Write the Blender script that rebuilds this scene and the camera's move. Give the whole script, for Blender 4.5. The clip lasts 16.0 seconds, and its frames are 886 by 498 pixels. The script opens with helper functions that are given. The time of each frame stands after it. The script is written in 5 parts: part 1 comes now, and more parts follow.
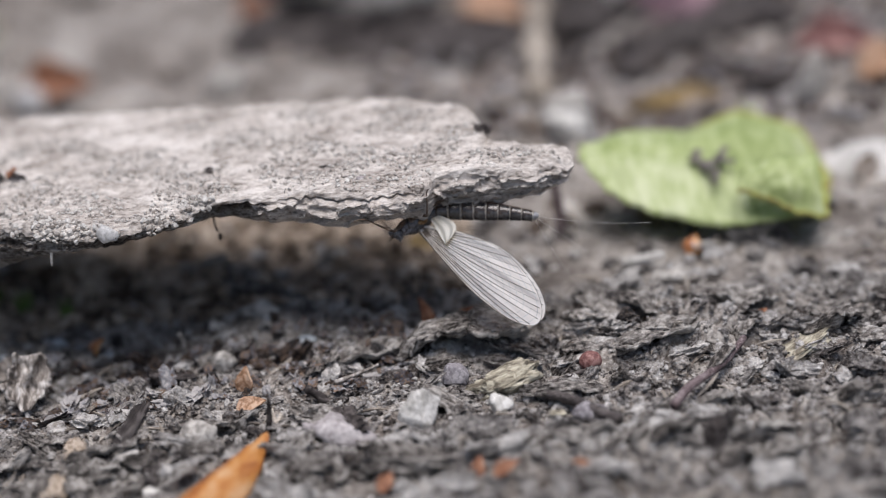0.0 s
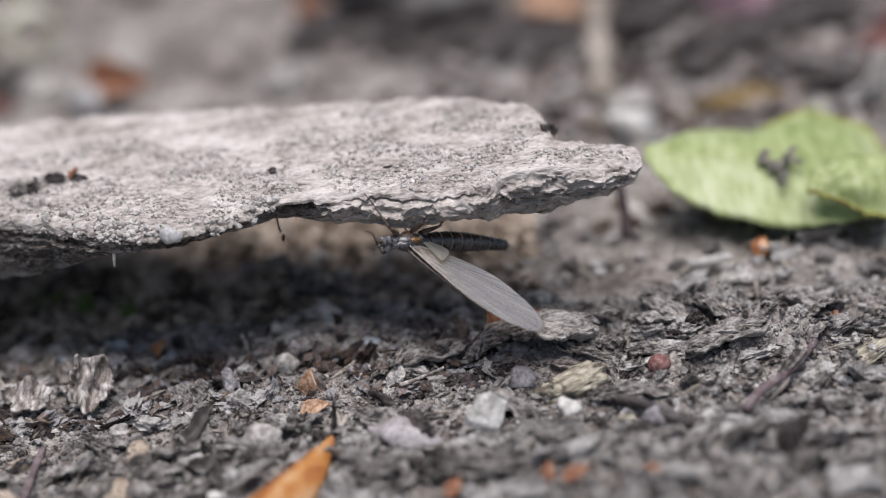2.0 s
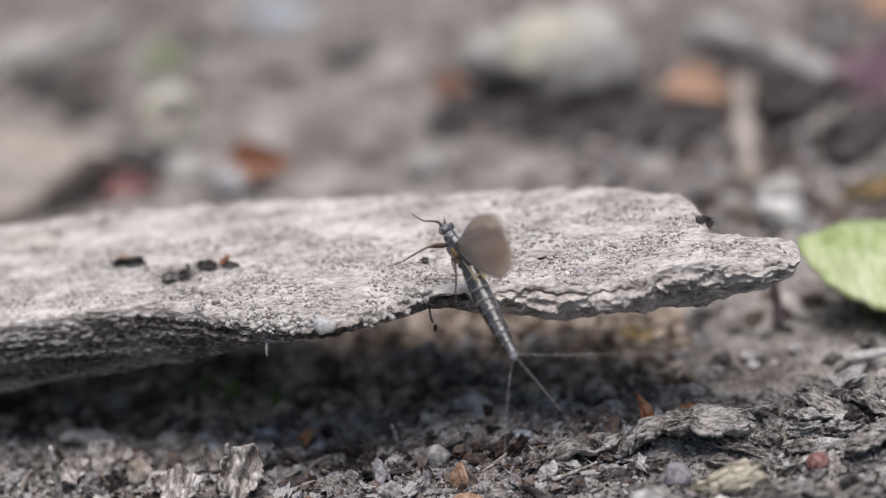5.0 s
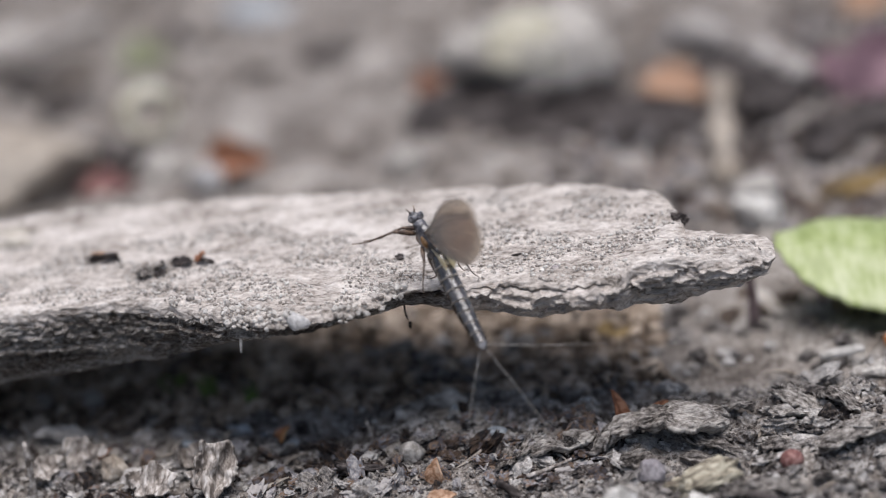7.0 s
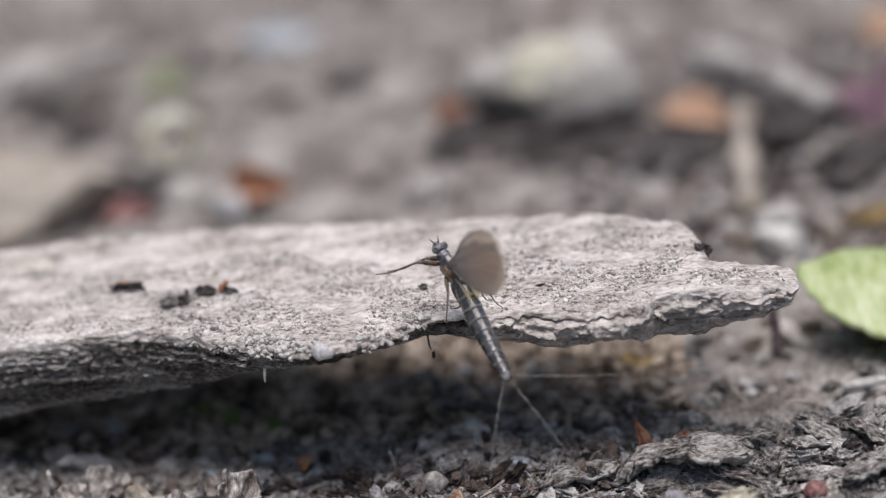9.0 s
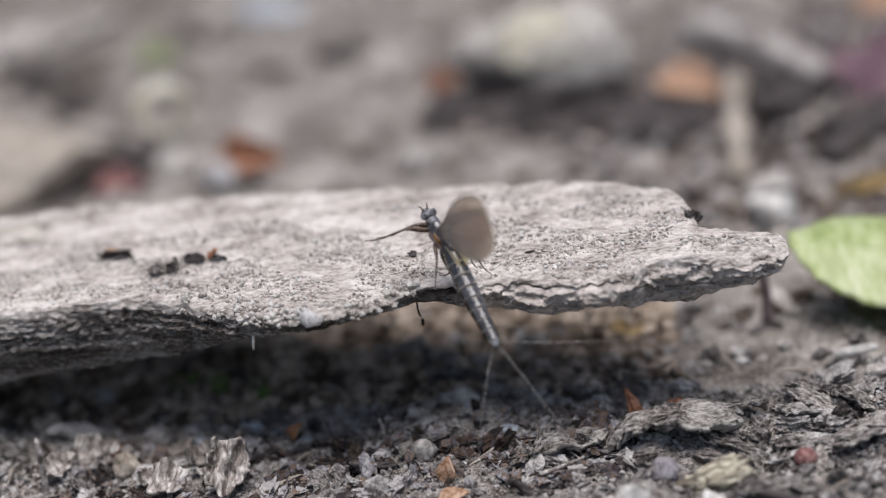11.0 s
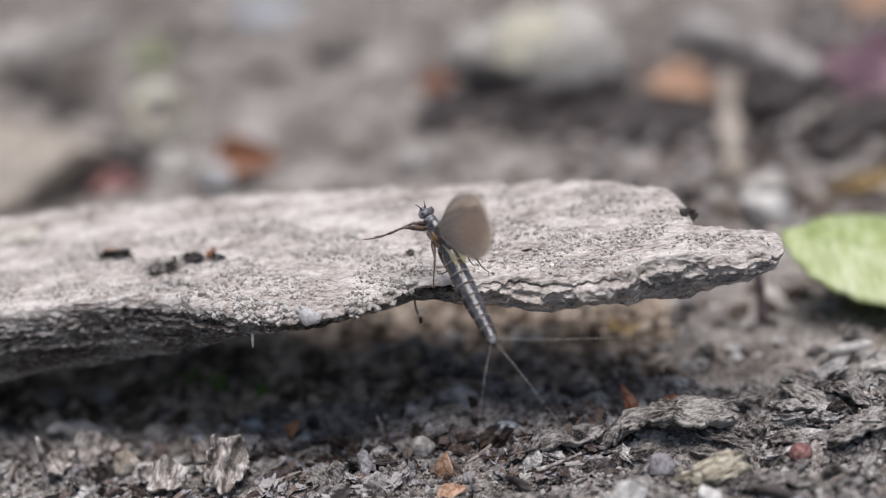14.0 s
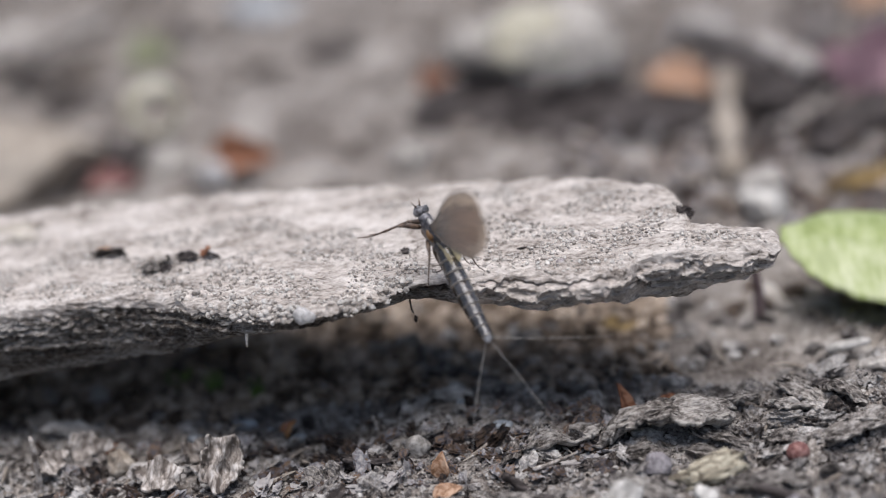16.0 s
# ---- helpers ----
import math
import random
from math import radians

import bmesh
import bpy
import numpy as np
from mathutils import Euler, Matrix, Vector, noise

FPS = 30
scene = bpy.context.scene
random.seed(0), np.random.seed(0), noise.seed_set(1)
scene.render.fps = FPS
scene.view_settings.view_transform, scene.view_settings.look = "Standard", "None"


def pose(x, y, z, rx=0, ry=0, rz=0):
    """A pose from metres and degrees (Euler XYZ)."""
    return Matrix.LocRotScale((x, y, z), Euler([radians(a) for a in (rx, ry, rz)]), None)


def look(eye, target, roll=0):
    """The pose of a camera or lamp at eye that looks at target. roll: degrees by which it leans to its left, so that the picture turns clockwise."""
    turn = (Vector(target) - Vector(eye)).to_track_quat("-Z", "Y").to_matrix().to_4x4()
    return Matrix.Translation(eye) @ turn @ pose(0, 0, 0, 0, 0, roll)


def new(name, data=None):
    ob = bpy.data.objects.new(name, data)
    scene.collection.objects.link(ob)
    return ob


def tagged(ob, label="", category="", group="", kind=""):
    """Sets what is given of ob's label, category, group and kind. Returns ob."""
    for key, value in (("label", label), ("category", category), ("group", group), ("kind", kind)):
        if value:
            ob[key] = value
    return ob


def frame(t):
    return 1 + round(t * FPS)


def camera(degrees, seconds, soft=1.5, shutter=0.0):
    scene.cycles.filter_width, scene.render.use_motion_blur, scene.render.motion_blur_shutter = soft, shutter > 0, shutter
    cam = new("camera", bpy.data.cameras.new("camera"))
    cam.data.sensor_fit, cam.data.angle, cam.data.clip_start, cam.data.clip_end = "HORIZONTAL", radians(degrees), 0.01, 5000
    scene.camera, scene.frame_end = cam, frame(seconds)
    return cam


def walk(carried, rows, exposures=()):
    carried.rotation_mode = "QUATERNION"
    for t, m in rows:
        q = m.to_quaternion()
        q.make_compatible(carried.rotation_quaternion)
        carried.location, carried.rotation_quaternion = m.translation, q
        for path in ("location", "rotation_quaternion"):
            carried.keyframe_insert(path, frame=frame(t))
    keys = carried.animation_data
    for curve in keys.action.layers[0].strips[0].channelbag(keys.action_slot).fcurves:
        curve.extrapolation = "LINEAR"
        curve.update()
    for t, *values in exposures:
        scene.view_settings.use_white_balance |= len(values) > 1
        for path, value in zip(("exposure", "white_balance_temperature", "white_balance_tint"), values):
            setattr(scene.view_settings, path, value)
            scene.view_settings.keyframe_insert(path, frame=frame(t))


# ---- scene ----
MM = 0.001  # everything below is laid out in millimetres
cam = camera(24.0, 16.0, soft=1.1)
cam.data.dof.use_dof = True
cam.data.dof.focus_distance = 0.1465
cam.data.dof.aperture_fstop = 13.0
ROWS = [
    (0.0, 0.000, -136.056, 70.696, 64.988, 4.786, -2.246),
    (0.5, 0.010, -135.077, 70.977, 64.767, 4.899, -2.024),
    (1.0, -0.320, -134.413, 71.267, 64.778, 5.017, -1.639),
    (1.5, -0.037, -133.601, 71.665, 64.962, 5.204, -1.532),
    (2.0, -1.700, -134.242, 70.178, 65.068, 5.193, -1.158),
    (2.5, -2.046, -133.899, 70.012, 65.151, 5.464, -0.494),
    (3.0, -3.792, -133.026, 71.079, 65.378, 5.574, 0.042),
    (3.5, -4.699, -132.820, 71.373, 66.301, 5.740, 1.133),
    (4.0, -4.937, -132.514, 71.949, 66.968, 5.910, 1.953),
    (4.2, -4.937, -132.514, 71.949, 67.159, 5.910, 2.048),
    (6.3, -4.156, -131.854, 71.273, 67.027, 5.726, 1.467),
    (6.5, -4.156, -131.854, 71.273, 67.027, 5.726, 1.515),
    (7.0, -3.928, -132.197, 71.394, 67.069, 5.657, 1.521),
    (7.5, -4.081, -131.889, 71.856, 67.063, 5.641, 1.507),
    (8.0, -4.248, -132.027, 72.340, 67.418, 5.620, 1.747),
    (8.5, -4.367, -132.209, 72.148, 67.741, 5.703, 2.007),
    (8.7, -4.367, -132.209, 72.148, 67.741, 5.703, 2.007),
    (10.8, -3.890, -132.056, 70.950, 67.189, 5.702, 2.017),
    (11.0, -3.890, -132.056, 70.950, 67.164, 5.702, 1.922),
    (11.5, -4.012, -131.754, 70.636, 67.027, 5.701, 1.749),
    (12.0, -3.640, -131.260, 70.540, 66.834, 5.795, 1.698),
    (12.5, -3.979, -131.462, 70.721, 66.712, 5.747, 1.616),
    (13.0, -4.173, -133.173, 71.482, 66.945, 5.661, 1.772),
    (13.5, -4.232, -133.210, 71.514, 67.183, 5.649, 1.703),
    (14.0, -4.364, -133.292, 71.128, 67.229, 5.714, 1.623),
    (14.5, -4.373, -133.237, 70.950, 67.135, 5.757, 1.544),
    (15.0, -4.012, -133.096, 71.132, 67.109, 5.770, 1.577),
    (15.5, -3.971, -132.748, 70.877, 67.069, 5.775, 1.563),
    (16.0, -3.873, -132.376, 71.000, 67.072, 5.883, 1.625),
]
walk(cam, [(t, pose(x * MM, y * MM, z * MM, rx, ry, rz)) for t, x, y, z, rx, ry, rz in ROWS])

# ---- light: bright overcast, light from high above ----
SUN_HIGH, SUN_TURN = 82.0, 155.0
world = bpy.data.worlds.new("sky")
scene.world = world
world.use_nodes = True
wn = world.node_tree
sky = wn.nodes.new("ShaderNodeTexSky")
sky.sky_type = "NISHITA"
sky.sun_disc = False
sky.sun_elevation = radians(SUN_HIGH)
sky.sun_rotation = radians(SUN_TURN)
sky.dust_density, sky.ozone_density = 3.2, 0.9
wn.links.new(sky.outputs[0], wn.nodes["Background"].inputs[0])
wn.nodes["Background"].inputs[1].default_value = 0.076
sun_data = bpy.data.lights.new("sun", "SUN")
sun_data.energy, sun_data.angle, sun_data.color = 2.6, radians(46), (1.0, 0.968, 0.985)
sun = new("sun", sun_data)
sx, sy = math.sin(radians(SUN_TURN)), math.cos(radians(SUN_TURN))
sun.matrix_world = look((sx, sy, math.tan(radians(SUN_HIGH))), (0, 0, 0))
scene.view_settings.exposure = 0.42


# ---- materials ----
def material(name, colours, coarse=0.3, fine=3.0, stretch=(1, 1, 1), rough=0.8, bump=0.5, depth=0.1, island=0.0, each=0.0, spec=0.3, coat=0.0, through_light=0.0, turn=(0, 0, 0)):
    """Colours from a ramp over two sizes of noise (per millimetre), a bump of the given depth in millimetres."""
    m = bpy.data.materials.new(name)
    m.use_nodes = True
    nt = m.node_tree
    n, link = nt.nodes, nt.links.new
    bsdf = n["Principled BSDF"]
    co = n.new("ShaderNodeTexCoord")
    mp = n.new("ShaderNodeMapping")
    mp.inputs["Scale"].default_value = [1000 * s for s in stretch]
    mp.inputs["Rotation"].default_value = [radians(a) for a in turn]
    link(co.outputs["Object"], mp.inputs[0])
    waves = []
    for size, detail in ((coarse, 3), (fine, 6)):
        w = n.new("ShaderNodeTexNoise")
        w.inputs["Scale"].default_value, w.inputs["Detail"].default_value, w.inputs["Roughness"].default_value = size, detail, 0.62
        link(mp.outputs[0], w.inputs["Vector"])
        waves.append(w)
    mix = n.new("ShaderNodeMath")
    mix.operation = "ADD"
    half = [n.new("ShaderNodeMath") for _ in waves]
    for h, w, k in zip(half, waves, (0.45, 0.55)):
        h.operation = "MULTIPLY"
        h.inputs[1].default_value = k
        link(w.outputs[0], h.inputs[0])
        link(h.outputs[0], mix.inputs[half.index(h)])
    gain = n.new("ShaderNodeMath")
    gain.operation = "MULTIPLY_ADD"
    gain.inputs[1].default_value, gain.inputs[2].default_value = 1.9, -0.45
    link(mix.outputs[0], gain.inputs[0])
    value = gain.outputs[0]
    if island or each:
        src = n.new("ShaderNodeNewGeometry").outputs["Random Per Island"] if island else n.new("ShaderNodeObjectInfo").outputs["Random"]
        k = n.new("ShaderNodeMath")
        k.operation = "MULTIPLY_ADD"
        k.inputs[1].default_value, k.inputs[2].default_value = island or each, -0.5 * (island or each)
        link(src, k.inputs[0])
        s = n.new("ShaderNodeMath")
        s.operation = "ADD"
        link(value, s.inputs[0])
        link(k.outputs[0], s.inputs[1])
        value = s.outputs[0]
    ramp = n.new("ShaderNodeValToRGB")
    ramp.color_ramp.elements.remove(ramp.color_ramp.elements[1])
    for i, (at, c) in enumerate(colours):
        e = ramp.color_ramp.elements[0] if i == 0 else ramp.color_ramp.elements.new(at)
        e.position, e.color = at, (*c, 1)
    link(value, ramp.inputs[0])
    link(ramp.outputs[0], bsdf.inputs["Base Color"])
    bsdf.inputs["Roughness"].default_value = rough
    bsdf.inputs["Specular IOR Level"].default_value = spec
    bsdf.inputs["Coat Weight"].default_value = coat
    bsdf.inputs["Coat Roughness"].default_value = 0.2
    if bump:
        b = n.new("ShaderNodeBump")
        b.inputs["Strength"].default_value, b.inputs["Distance"].default_value = bump, depth * MM
        link(waves[1].outputs[0], b.inputs["Height"])
        link(b.outputs[0], bsdf.inputs["Normal"])
    if through_light:
        tr = n.new("ShaderNodeBsdfTranslucent")
        link(ramp.outputs[0], tr.inputs[0])
        both = n.new("ShaderNodeMixShader")
        both.inputs[0].default_value = through_light
        link(bsdf.outputs[0], both.inputs[1])
        link(tr.outputs[0], both.inputs[2])
        link(both.outputs[0], n["Material Output"].inputs[0])
    return m


def ramp3(a, b, c, lo=0.36, hi=0.64):
    return [(lo, a), (0.5, b), (hi, c)]


SOIL = material("soil", [(0.3, (0.062, 0.051, 0.044)), (0.42, (0.168, 0.145, 0.128)), (0.54, (0.285, 0.258, 0.234)), (0.68, (0.47, 0.44, 0.405))], 0.14, 2.6, bump=1.0, depth=0.35, rough=0.9, spec=0.25)
CRUMB = material("soil_crumbs", [(0.2, (0.0126, 0.0117, 0.0135)), (0.3, (0.072, 0.0576, 0.0486)), (0.4, (0.153, 0.1458, 0.1458)), (0.5, (0.279, 0.252, 0.225)), (0.6, (0.342, 0.3312, 0.3258)), (0.72, (0.495, 0.468, 0.4365)), (0.84, (0.648, 0.63, 0.612))], 0.9, 5.5, bump=1.0, depth=0.22, rough=0.85, island=0.42)
FAR_CRUMB = material("far_crumbs", [(0.16, (0.022, 0.016, 0.013)), (0.3, (0.08, 0.058, 0.044)), (0.42, (0.155, 0.123, 0.099)), (0.52, (0.27, 0.23, 0.196)), (0.64, (0.32, 0.29, 0.265)), (0.78, (0.45, 0.4, 0.35)), (0.9, (0.56, 0.53, 0.5))], 0.3, 2.0, bump=0.8, depth=0.2, rough=0.85, island=0.6)
BROWN_BITS = material("brown_bits", [(0.28, (0.06, 0.043, 0.03)), (0.42, (0.168, 0.126, 0.092)), (0.56, (0.3, 0.237, 0.18)), (0.72, (0.48, 0.4, 0.325))], 0.3, 2.4, bump=0.9, depth=0.25, rough=0.9, island=0.5)
LITTER = material("mixed_litter", [(0.15, (0.015, 0.013, 0.014)), (0.32, (0.07, 0.045, 0.03)), (0.45, (0.085, 0.085, 0.1)), (0.56, (0.2, 0.13, 0.08)), (0.68, (0.17, 0.17, 0.19)), (0.82, (0.38, 0.36, 0.35))], 0.3, 2.0, bump=0.8, depth=0.2, rough=0.8, island=0.85)
PALE_FIBRE = material("pale_fibre", ramp3((0.42, 0.4, 0.37), (0.56, 0.54, 0.51), (0.68, 0.66, 0.63)), 1.0, 6.0, bump=0.0, rough=0.5)
FIBRE = material("plant_fibres", [(0.2, (0.05, 0.042, 0.037)), (0.45, (0.2, 0.17, 0.142)), (0.62, (0.33, 0.29, 0.245)), (0.8, (0.5, 0.45, 0.39))], 0.7, 5.0, (0.3, 1, 1), bump=0.8, depth=0.1, island=0.5)
WOOD = material("weathered_wood", [(0.27, (0.125, 0.107, 0.092)), (0.38, (0.352, 0.314, 0.282)), (0.52, (0.518, 0.472, 0.434)), (0.7, (0.71, 0.665, 0.622))], 0.6, 4.2, (0.36, 1, 1.1), bump=0.8, depth=0.36, rough=0.92, spec=0.2)
# The same wood, browner and darker, with shade put into its colour.
SHADED_WOOD = material("shaded_wood", [(0.3, (0.026, 0.019, 0.014)), (0.42, (0.11, 0.09, 0.075)), (0.54, (0.25, 0.228, 0.206)), (0.7, (0.5, 0.475, 0.45))], 0.5, 4.5, (0.3, 1, 1.8), bump=1.0, depth=0.5, rough=0.7, spec=0.4)
SAND = material("sand_grains", ramp3((0.23, 0.205, 0.182), (0.4, 0.372, 0.343), (0.57, 0.55, 0.52), 0.22, 0.78), 1.0, 6.0, bump=0.6, depth=0.06, rough=0.45, island=0.6)
QUARTZ = material("quartz", ramp3((0.5, 0.49, 0.48), (0.62, 0.61, 0.6), (0.78, 0.77, 0.76)), 0.8, 4.0, bump=0.5, depth=0.1, rough=0.35, spec=0.5, through_light=0.3)
GREY_STONE = material("grey_stone", ramp3((0.24, 0.22, 0.2), (0.38, 0.355, 0.325), (0.55, 0.52, 0.48)), 0.4, 3.0, bump=0.8, depth=0.2, rough=0.8)
PALE_STONE = material("pale_grey_stone", ramp3((0.34, 0.325, 0.3), (0.5, 0.48, 0.45), (0.66, 0.64, 0.61)), 0.5, 3.0, bump=0.6, depth=0.2, rough=0.75)
WHITE_STONE = material("white_stone", ramp3((0.5, 0.48, 0.44), (0.68, 0.655, 0.61), (0.8, 0.78, 0.74)), 0.5, 3.0, bump=0.6, depth=0.15, rough=0.7)
PURPLE_STONE = material("purple_grey_stone", ramp3((0.17, 0.155, 0.165), (0.25, 0.232, 0.245), (0.36, 0.34, 0.35)), 0.5, 4.0, bump=0.6, depth=0.1, rough=0.75)
PINK_STONE = material("pinkish_stone", ramp3((0.25, 0.225, 0.222), (0.38, 0.345, 0.345), (0.52, 0.485, 0.48)), 0.3, 3.0, bump=0.8, depth=0.16, rough=0.75)
BARK = material("bark", [(0.32, (0.035, 0.03, 0.027)), (0.43, (0.16, 0.142, 0.128)), (0.54, (0.31, 0.285, 0.262)), (0.68, (0.52, 0.49, 0.455))], 0.5, 3.6, (0.45, 1, 1.3), bump=1.0, depth=0.4, rough=0.85, each=0.16)
PALE_BARK = material("pale_bark", ramp3((0.12, 0.1, 0.075), (0.36, 0.325, 0.25), (0.58, 0.54, 0.43), 0.34, 0.62), 0.4, 2.4, (0.35, 1, 2.0), bump=1.0, depth=0.25, rough=0.85)
ORANGE = material("orange_bud_scale", [(0.3, (0.2, 0.06, 0.02)), (0.45, (0.42, 0.15, 0.035)), (0.58, (0.55, 0.25, 0.07)), (0.74, (0.62, 0.38, 0.2))], 0.16, 0.9, (0.35, 1, 1), bump=0.3, depth=0.1, rough=0.3, spec=0.6, coat=0.6, through_light=0.15)
TAN = material("tan_scale", ramp3((0.22, 0.12, 0.065), (0.38, 0.225, 0.14), (0.5, 0.35, 0.25)), 0.5, 4.0, bump=0.5, depth=0.08, rough=0.6)
RUST = material("rust_leaf", ramp3((0.12, 0.045, 0.025), (0.27, 0.115, 0.06), (0.4, 0.21, 0.13)), 0.3, 3.0, bump=0.4, depth=0.08, rough=0.6, through_light=0.15)
PEACH = material("peach_leaf", ramp3((0.24, 0.125, 0.075), (0.4, 0.235, 0.145), (0.5, 0.36, 0.27)), 0.2, 2.0, bump=0.4, depth=0.08, rough=0.6)
RED = material("red_leaf", ramp3((0.1, 0.04, 0.04), (0.2, 0.09, 0.08), (0.33, 0.19, 0.17)), 0.3, 3.0, bump=0.4, depth=0.08, rough=0.6)
PURPLE = material("purple_leaf", ramp3((0.1, 0.055, 0.07), (0.19, 0.11, 0.135), (0.32, 0.21, 0.24)), 0.15, 2.0, bump=0.4, depth=0.1, rough=0.6)
DEAD = material("dead_leaf", ramp3((0.12, 0.1, 0.086), (0.36, 0.325, 0.295), (0.58, 0.55, 0.52), 0.34, 0.62), 0.5, 2.6, (1.0, 0.4, 1.0), bump=0.8, depth=0.2, rough=0.7)
CREAM = material("cream_crust", ramp3((0.34, 0.31, 0.23), (0.52, 0.49, 0.39), (0.66, 0.635, 0.53)), 0.3, 2.4, bump=0.8, depth=0.2, rough=0.8)
BEIGE = material("beige_leaf", ramp3((0.26, 0.23, 0.19), (0.42, 0.38, 0.32), (0.56, 0.52, 0.45)), 0.1, 1.5, bump=0.6, depth=0.2, rough=0.75)
TAWNY = material("tawny_stone", ramp3((0.2, 0.165, 0.13), (0.33, 0.285, 0.235), (0.47, 0.42, 0.36)), 0.1, 1.5, bump=0.6, depth=0.2, rough=0.8)
GREEN = material("green_leaf", ramp3((0.3, 0.37, 0.13), (0.46, 0.535, 0.235), (0.62, 0.67, 0.41), 0.3, 0.7), 0.09, 1.2, (1.0, 0.3, 0.3), bump=0.35, depth=0.12, rough=0.4, spec=0.5, through_light=0.3)
GREEN_EDGE = material("leaf_edge", ramp3((0.14, 0.1, 0.03), (0.3, 0.28, 0.07), (0.42, 0.46, 0.14)), 0.4, 3.0, bump=0.5, depth=0.1, rough=0.6)
OLIVE = material("olive_leaf", ramp3((0.15, 0.16, 0.09), (0.25, 0.265, 0.16), (0.35, 0.365, 0.24)), 0.2, 2.0, bump=0.5, depth=0.1, rough=0.7)
MOSS = material("moss", ramp3((0.03, 0.06, 0.015), (0.08, 0.14, 0.03), (0.2, 0.26, 0.08)), 0.6, 4.0, bump=0.6, depth=0.1, rough=0.9)
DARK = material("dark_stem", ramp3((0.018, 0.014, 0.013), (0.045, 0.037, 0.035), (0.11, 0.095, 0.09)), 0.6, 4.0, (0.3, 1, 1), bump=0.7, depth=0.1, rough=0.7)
TWIG = material("purple_twig", ramp3((0.07, 0.048, 0.048), (0.14, 0.102, 0.106), (0.25, 0.205, 0.205)), 0.5, 5.0, bump=0.6, depth=0.08, rough=0.7)
BLUISH = material("bluish_pebble", ramp3((0.2, 0.225, 0.25), (0.32, 0.35, 0.375), (0.46, 0.49, 0.51)), 0.4, 3.0, bump=0.5, depth=0.1, rough=0.7)
YELLOW = material("yellow_leaf", ramp3((0.13, 0.085, 0.035), (0.22, 0.15, 0.06), (0.32, 0.23, 0.11)), 0.3, 3.0, bump=0.5, depth=0.1, rough=0.7)
CHITIN = material("dark_chitin", ramp3((0.016, 0.014, 0.016), (0.04, 0.036, 0.04), (0.1, 0.092, 0.096)), 1.2, 6.0, bump=0.35, depth=0.06, rough=0.3, spec=0.6, coat=0.5)
THORAX_PLATE = material("thorax_plate", ramp3((0.07, 0.068, 0.075), (0.14, 0.137, 0.148), (0.24, 0.235, 0.25)), 1.4, 6.0, bump=0.3, depth=0.05, rough=0.3, spec=0.6, coat=0.4)
ABDOMEN_SKIN = material("abdomen_skin", ramp3((0.028, 0.027, 0.028), (0.05, 0.047, 0.048), (0.085, 0.08, 0.08)), 0.8, 5.0, bump=0.15, depth=0.03, rough=0.2, spec=0.6, coat=0.6)
ABDOMEN_SIDE = material("abdomen_side", ramp3((0.018, 0.012, 0.01), (0.035, 0.024, 0.018), (0.06, 0.042, 0.032)), 0.8, 5.0, bump=0.15, depth=0.03, rough=0.25, spec=0.5, coat=0.4)
BELLY_SKIN = material("belly_skin", ramp3((0.06, 0.028, 0.016), (0.11, 0.056, 0.034), (0.17, 0.095, 0.06)), 0.8, 5.0, bump=0.15, depth=0.03, rough=0.3, spec=0.5, coat=0.3)
PALE_BAND = material("pale_band", ramp3((0.16, 0.142, 0.122), (0.26, 0.235, 0.205), (0.38, 0.35, 0.315)), 1.5, 6.0, bump=0.2, depth=0.03, rough=0.35)
TIP_SKIN = material("pale_tip", ramp3((0.22, 0.22, 0.23), (0.36, 0.36, 0.375), (0.5, 0.5, 0.52)), 1.5, 6.0, bump=0.2, depth=0.03, rough=0.4)
EYE = material("greyish_eye", ramp3((0.06, 0.06, 0.065), (0.12, 0.118, 0.125), (0.22, 0.216, 0.225)), 1.5, 6.0, bump=0.3, depth=0.04, rough=0.4, spec=0.5)
AMBER = material("amber_patch", ramp3((0.1, 0.05, 0.02), (0.2, 0.11, 0.045), (0.32, 0.2, 0.1)), 1.5, 6.0, bump=0.2, depth=0.03, rough=0.45)
LEG = material("leg_skin", ramp3((0.04, 0.025, 0.018), (0.1, 0.065, 0.045), (0.2, 0.14, 0.1)), 1.2, 6.0, bump=0.2, depth=0.03, rough=0.4, spec=0.5)
VEIN = material("wing_vein", ramp3((0.09, 0.068, 0.05), (0.13, 0.102, 0.078), (0.18, 0.147, 0.117)), 1.0, 6.0, bump=0.0, rough=0.5, spec=1.0, coat=1.0)
CROSS_VEIN = material("cross_vein", ramp3((0.22, 0.205, 0.19), (0.3, 0.285, 0.27), (0.38, 0.365, 0.35)), 1.0, 6.0, bump=0.0, rough=0.4, spec=0.8, through_light=0.2)
HAIR = material("tail_filament", ramp3((0.3, 0.28, 0.26), (0.42, 0.4, 0.38), (0.54, 0.52, 0.5)), 1.0, 6.0, bump=0.0, rough=0.45)


